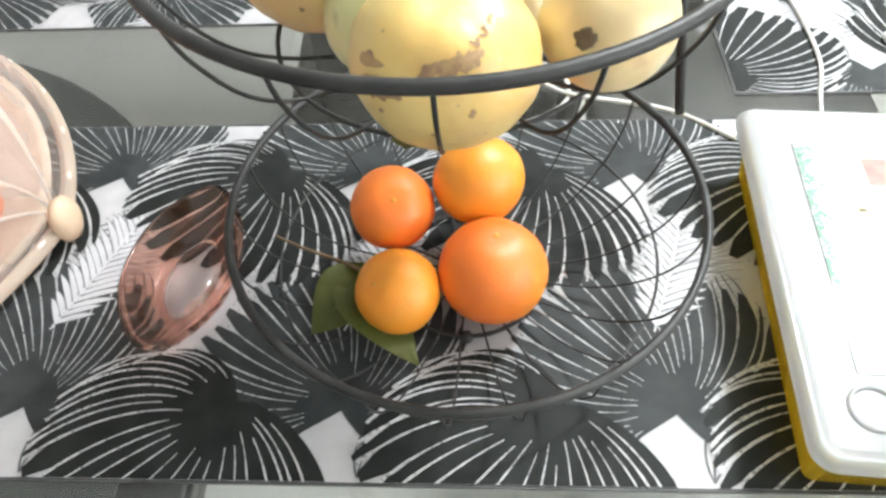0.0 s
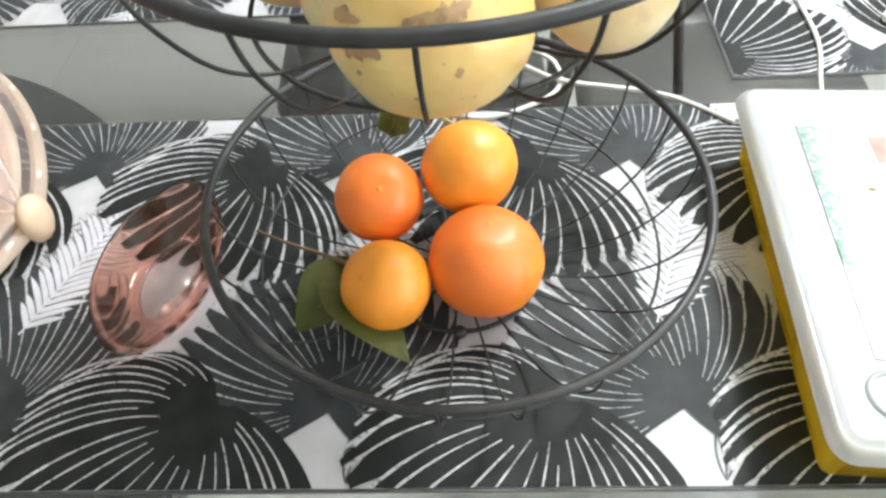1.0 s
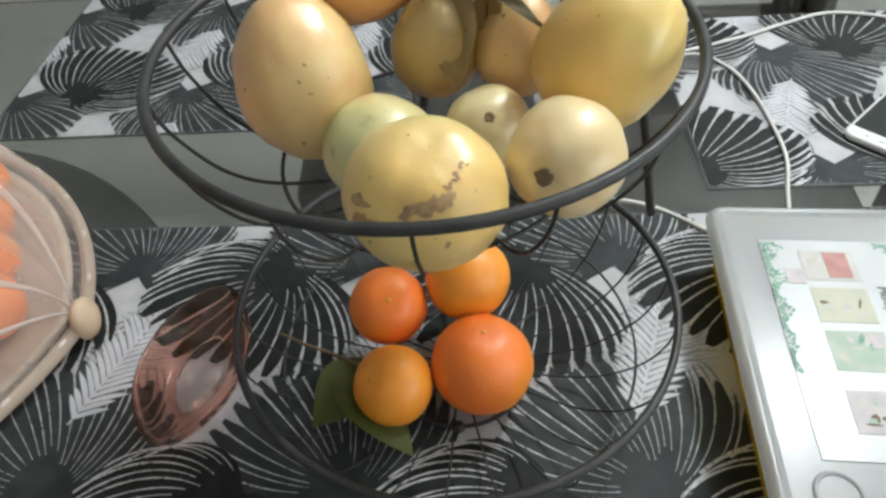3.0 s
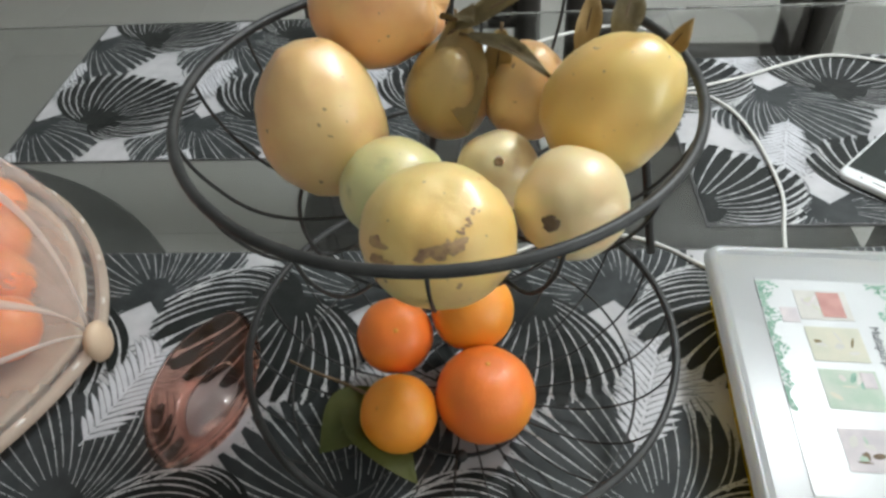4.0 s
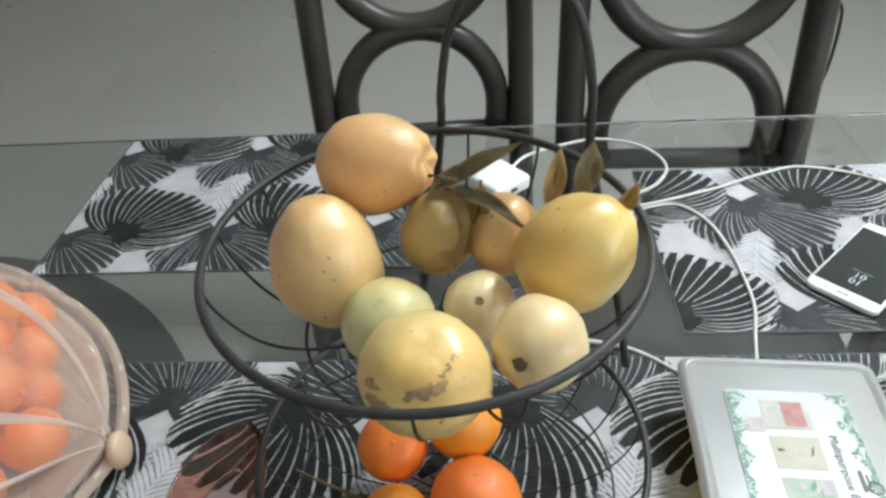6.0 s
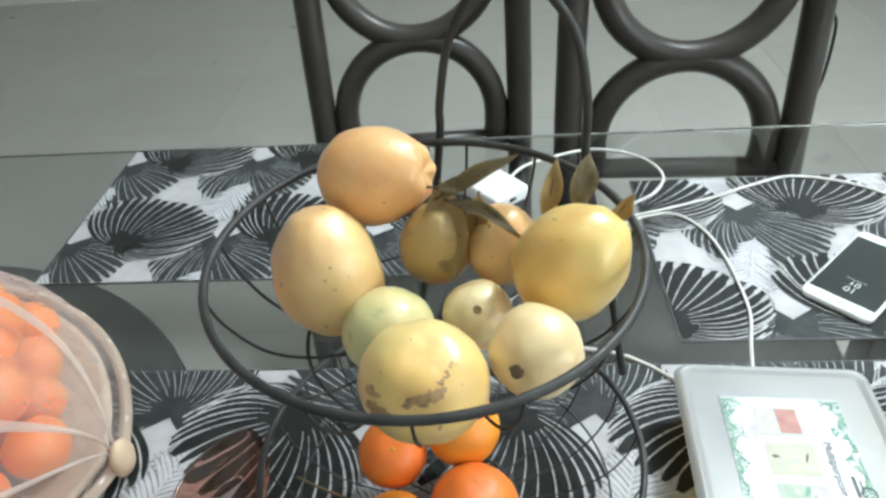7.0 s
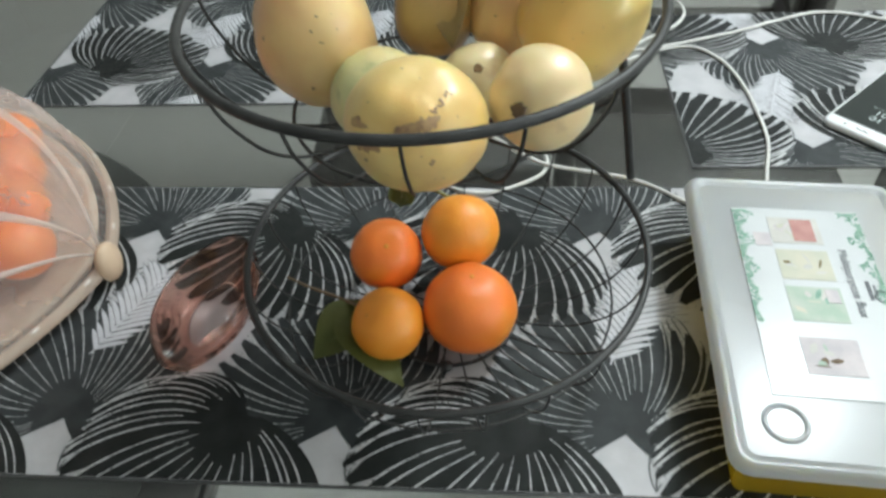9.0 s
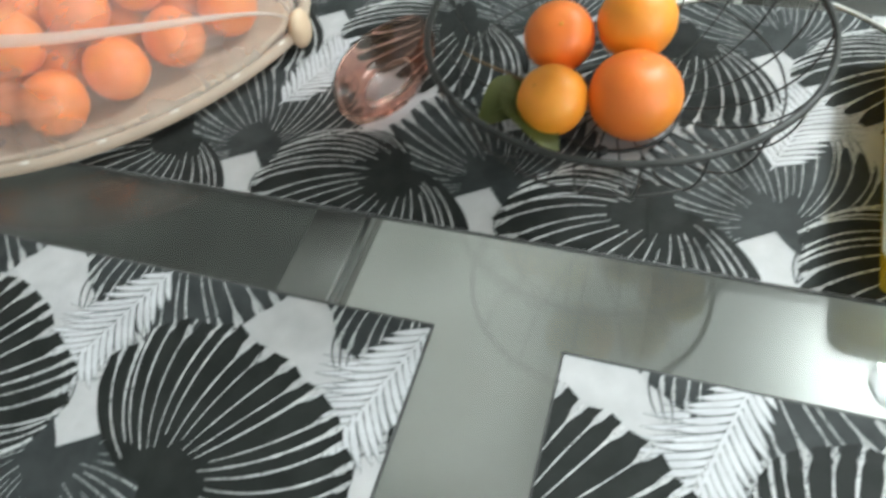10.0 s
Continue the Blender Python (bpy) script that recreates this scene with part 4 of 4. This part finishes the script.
LU, LV, LW, LH = 0.036, 0.059, 0.098, 0.184
label = part("label", box(LU, LU + LW, LV, LV + LH, 0.0556, 0.0561), M_PAPER, sbox, "white printed paper label", False)


def printed(name, u0, u1, v0, v1, material, z=0.0565, skew=0.0):
    bm = box(LU + LW * u0, LU + LW * u1, LV + LH * (1 - v1), LV + LH * (1 - v0), z - 0.0003, z)
    part(name, bm, material, label, smooth=False)


for name, v0, v1, material in (("photo", 0.06, 0.22, M_PHOTO_A), ("photo", 0.26, 0.43, M_PHOTO_B), ("photo", 0.47, 0.65, M_PHOTO_C), ("photo", 0.73, 0.90, M_PHOTO_D)):
    printed(name, 0.27, 0.66, v0, v1, material)
printed("photo", 0.13, 0.26, 0.16, 0.24, M_PHOTO_D)
printed("photo_detail", 0.44, 0.61, 0.07, 0.205, M_TOWEL, 0.0568)
printed("photo_detail", 0.55, 0.64, 0.48, 0.55, M_PHOTO_D, 0.0568)
rnd = random.Random(9)
SHOWN = ((0.06, 0.22, (M_PHOTO_D, M_PHOTO_B)), (0.26, 0.43, (M_PHOTO_A, M_LEAF_DRY, M_PHOTO_A)), (0.47, 0.65, (M_PHOTO_B, M_LEAF_INK, M_PHOTO_A)), (0.73, 0.90, (M_CALYX, M_PHOTO_A, M_PHOTO_C)))
for v0, v1, colours in SHOWN:
    for k in range(7):
        cu, cv = rnd.uniform(0.33, 0.60), rnd.uniform(v0 + 0.03, v1 - 0.03)
        p = Vector((LU + LW * cu, LV + LH * (1 - cv), 0.05655 + k * 1e-5))
        a, long_, wide = rnd.uniform(0, math.pi), rnd.uniform(0.003, 0.007), rnd.uniform(0.0008, 0.0028)
        e, f = Vector((math.cos(a), math.sin(a), 0)) * long_, Vector((-math.sin(a), math.cos(a), 0)) * wide
        bm = bmesh.new()
        bm.faces.new([bm.verts.new(q) for q in (p - e, p - e * 0.4 - f, p + e * 0.6 - f * 0.8, p + e, p + e * 0.3 + f, p - e * 0.7 + f * 0.7)])
        part("photo_detail", bm, colours[k % len(colours)], label, smooth=False)
bm = bmesh.new()
for side in (0, 1):
    for i in range(300):
        v = rnd.random() ** 1.3 * 0.66
        reach = 0.17 * (1 - v) * (0.6 + 0.4 * math.sin(v * 40 + side))
        u = 0.004 + rnd.random() * reach if side == 0 else 0.996 - rnd.random() * reach
        p = Vector((LU + LW * u, LV + LH * (0.985 - v), 0.0562 + i * 1e-6))
        a = rnd.uniform(0, 2 * math.pi)
        l, w = rnd.uniform(0.0012, 0.0026), rnd.uniform(0.0006, 0.0012)
        d, e = Vector((math.cos(a), math.sin(a), 0)) * l, Vector((-math.sin(a), math.cos(a), 0)) * w
        bm.faces.new([bm.verts.new((min(max(c.x, LU), LU + LW), c.y, c.z)) for c in (p - d, p + e, p + d, p - e)])
leafprint = part("leaf_print", bm, M_LEAF_INK, label, "printed green leaves", False)
leafprint["kind"] = "stuff"


def lettering(text, size, m, material, parent, name):
    cu = bpy.data.curves.new("lettering", "FONT")
    cu.body, cu.size, cu.extrude = text, size, 0.0001
    tmp = new("lettering", cu)
    bpy.context.view_layer.update()
    me = bpy.data.meshes.new_from_object(tmp.evaluated_get(bpy.context.evaluated_depsgraph_get()))
    bpy.data.objects.remove(tmp)
    me.materials.clear()
    me.materials.append(material)
    ob = new(name, me)
    ob.parent = parent
    ob.matrix_basis = m
    return ob


lettering("Multipurpose Box", 0.0094, pose(LU + LW * 0.745, LV + LH * 0.755, 0.0566, 0, 0, -90), M_INK, label, "lettering")
for u0, u1, v0, v1 in ((0.86, 0.89, 0.42, 0.52), (0.91, 0.925, 0.44, 0.50)):
    printed("printed_bar", u0, u1, v0, v1, M_INK)
part("printed_ring", tube(bmesh.new(), circle(LU + LW * 0.955, LV + LH * 0.50, 0.0562, 0.0052, 24), 0.0006, 6, True), M_INK, label)


# ---- phone, adapter and cables ----
phone = thing("phone", pose(0.418, 0.611, MAT_TOP, 0, 0, -46), "white-framed phone with a dark screen showing a clock", "phone")
PW, PL = 0.079, 0.158
part("body", loft([(0.003, 0.0), (0.0006, 0.0012), (0.0, 0.004), (0.0006, 0.0068), (0.003, 0.0078)], PW, PL, 0.010), M_PLASTIC_WHITE, phone, "white phone body")
screen = part("screen", box(0.0035, PW - 0.0035, 0.017, PL - 0.017, 0.0077, 0.0082), M_SCREEN, phone, "dark glossy screen", False)
for i, txt in enumerate(("10", "01")):
    lettering(txt, 0.0135, pose(0.047, 0.040 + 0.0125 * i, 0.0083, 0, 0, 180), M_DIGIT, screen, "digits")
part("date_bar", box(0.028, 0.050, 0.056, 0.0565, 0.0082, 0.0084), M_DIGIT, screen, smooth=False)
part("speaker_slot", box(0.033, 0.046, 0.0075, 0.0088, 0.0077, 0.0080), M_DARK, phone, smooth=False)
part("home_button", box(0.020, 0.023, 0.0075, 0.0088, 0.0077, 0.0080), M_DARK, phone, smooth=False)

adapter = thing("power_adapter", pose(0.0755, 0.842, TOP, 0, 0, -50), "white plastic power adapter block on the glass", "power adapter")
part("housing", box(-0.043, 0.043, -0.032, 0.032, 0.0004, 0.024, 0.006, 3), M_PLASTIC_WHITE, adapter)
part("socket", box(0.0425, 0.0436, -0.006, 0.006, 0.009, 0.015, 0.0004, 1), M_DARK, adapter, "dark cable socket")


def cable(points, label, r=0.0021):
    p0 = Vector(points[0])
    ob = thing("charging_cable", Matrix.Translation(p0), label, "cable", "white cables")
    part("cord", tube(bmesh.new(), spline([Vector(p) - p0 for p in points], 8), r, 8), M_CABLE, ob)
    return ob


ZG, ZM = TOP + 0.0022, MAT_TOP + 0.0021
cable([(0.100, 0.870, ZG + 0.006), (0.126, 0.910, ZG + 0.004), (0.189, 0.948, ZG), (0.242, 0.958, ZG), (0.298, 0.931, ZG), (0.322, 0.881, ZG), (0.303, 0.829, ZM), (0.259, 0.797, ZG),
       (0.200, 0.735, ZG), (0.130, 0.650, ZG), (0.091, 0.607, ZG), (0.122, 0.570, ZG), (0.120, 0.530, ZG), (0.075, 0.499, ZM), (0.042, 0.498, ZM), (0.018, 0.521, ZG),
       (0.024, 0.570, ZG), (0.060, 0.590, ZG + 0.004), (0.100, 0.555, ZG + 0.005), (0.131, 0.537, ZG + 0.004), (0.210, 0.520, ZG), (0.258, 0.480, ZM)],
      "white charging cable looped loosely on the glass")
cable([(0.205, 0.770, ZG), (0.263, 0.776, ZG), (0.367, 0.807, ZM), (0.435, 0.838, ZM), (0.496, 0.857, ZM), (0.564, 0.835, ZM), (0.610, 0.790, ZM), (0.600, 0.740, ZM + 0.001)], "white charging cable running to the phone")
cable([(0.225, 0.745, ZG), (0.270, 0.770, ZG), (0.314, 0.774, ZM), (0.343, 0.740, ZM), (0.355, 0.690, ZM), (0.358, 0.638, ZM), (0.356, 0.580, ZM), (0.343, 0.530, ZG), (0.330, 0.480, ZM)], "white cable running under the storage box")

# leaves and twigs among the fruit
blade((0.047, 0.398, 1.036), (0.095, 0.372, 1.021), (0, -0.3, 1), 0.0055, 0.006, M_LEAF_DRY, "curled brown-green dry leaf across the guavas", group="leaves on the guavas")
blade((0.040, 0.408, 1.040), (0.046, 0.372, 0.985), (0, -1, 0.4), 0.015, 0.004, M_OLIVE_SHADED, "olive leaf lying against a guava", group="leaves on the guavas")
blade((0.112, 0.398, 1.020), (0.121, 0.420, 1.054), (0, -1, 0.2), 0.007, 0.003, M_LEAF_TAN, "tan dry leaf standing up behind the guavas", group="leaves on the guavas")
blade((0.132, 0.395, 1.030), (0.144, 0.424, 1.055), (0, -1, 0.2), 0.009, 0.003, M_LEAF_DRY, "brown dry leaf standing up by the handle", group="leaves on the guavas")
blade((0.152, 0.372, 1.034), (0.164, 0.366, 1.058), (0, -1, 0.2), 0.006, 0.002, M_LEAF_TAN, "small tan dry leaf at the basket rim", group="leaves on the guavas")
blade((0.036, 0.408, 1.040), (0.050, 0.385, 1.050), (0, 0, 1), 0.010, 0.003, M_LEAF_DRY, "small grey-brown leaf at the twig", group="leaves on the guavas")
blade((0.040, 0.402, 1.038), (0.094, 0.420, 1.058), (0, -0.6, 0.8), 0.0060, 0.003, M_LEAF_DRY, "narrow grey-brown leaf pointing over the guavas", group="leaves on the guavas")
blade((0.066, 0.396, 1.040), (0.062, 0.392, 1.006), (0, -1, 0.3), 0.0075, 0.003, M_LEAF_TAN, "pale tan leaf hanging between two guavas", group="leaves on the guavas")
blade((-0.050, 0.312, 0.786), (0.006, 0.256, 0.771), (0.1, 0, 1), 0.019, 0.004, M_LEAF, "dark green citrus leaf under a mandarin", group="leaves on the citrus")
blade((-0.026, 0.322, 0.784), (-0.066, 0.276, 0.776), (0.3, 0, 1), 0.021, 0.004, M_LEAF, "green citrus leaf beside a mandarin", group="leaves on the citrus")
twig([(-0.030, 0.312, 0.795), (-0.052, 0.325, 0.792), (-0.078, 0.336, 0.792), (-0.098, 0.345, 0.794)], 0.0014, M_TWIG, "thin dry twig on a mandarin")
twig([(0.034, 0.402, 0.832), (0.018, 0.408, 0.838), (0.000, 0.415, 0.842), (-0.006, 0.416, 0.842)], 0.0015, M_STEM, "pale green stem on a mandarin")
blade((-0.002, 0.415, 0.842), (-0.012, 0.425, 0.800), (0, -1, 0.3), 0.011, 0.003, M_LEAF, "green leaf hanging from a mandarin stem", group="leaves on the citrus")

# cord hanging by the chair
cord = thing("extension_lead", Matrix.Translation((0.62, 1.175, 0.0)), "thin black power cord hanging over the chair", "power lead")
part("cord", tube(bmesh.new(), spline([(0.016, 0.030, 1.04), (0.022, 0.028, 0.93), (0.031, 0.025, 0.870), (0.047, 0.025, 0.838), (0.050, 0.025, 0.753), (0.041, 0.025, 0.664), (0.040, 0.03, 0.4), (0.06, 0.04, 0.004)], 6), 0.003, 8), M_DARK, cord)

# ---- floor tiles ----
tile_me = None
TS = 0.6
for i in range(-7, 5):
    for j in range(-8, 5):
        x0, y0 = 0.12 + i * TS, 2.54 + j * TS
        if x0 + TS < RX0 or x0 > RX1 or y0 + TS < RY0 or y0 > RY1:
            continue
        if tile_me is None:
            tile_me = mesh_of(box(0.0005, TS - 0.0005, 0.0005, TS - 0.0005, -0.006, 0.0, 0.0004, 1), "tile", M_TILE, False)
        t = new("tile", tile_me)
        t.location = (x0, y0, 0)
        t.parent = floor
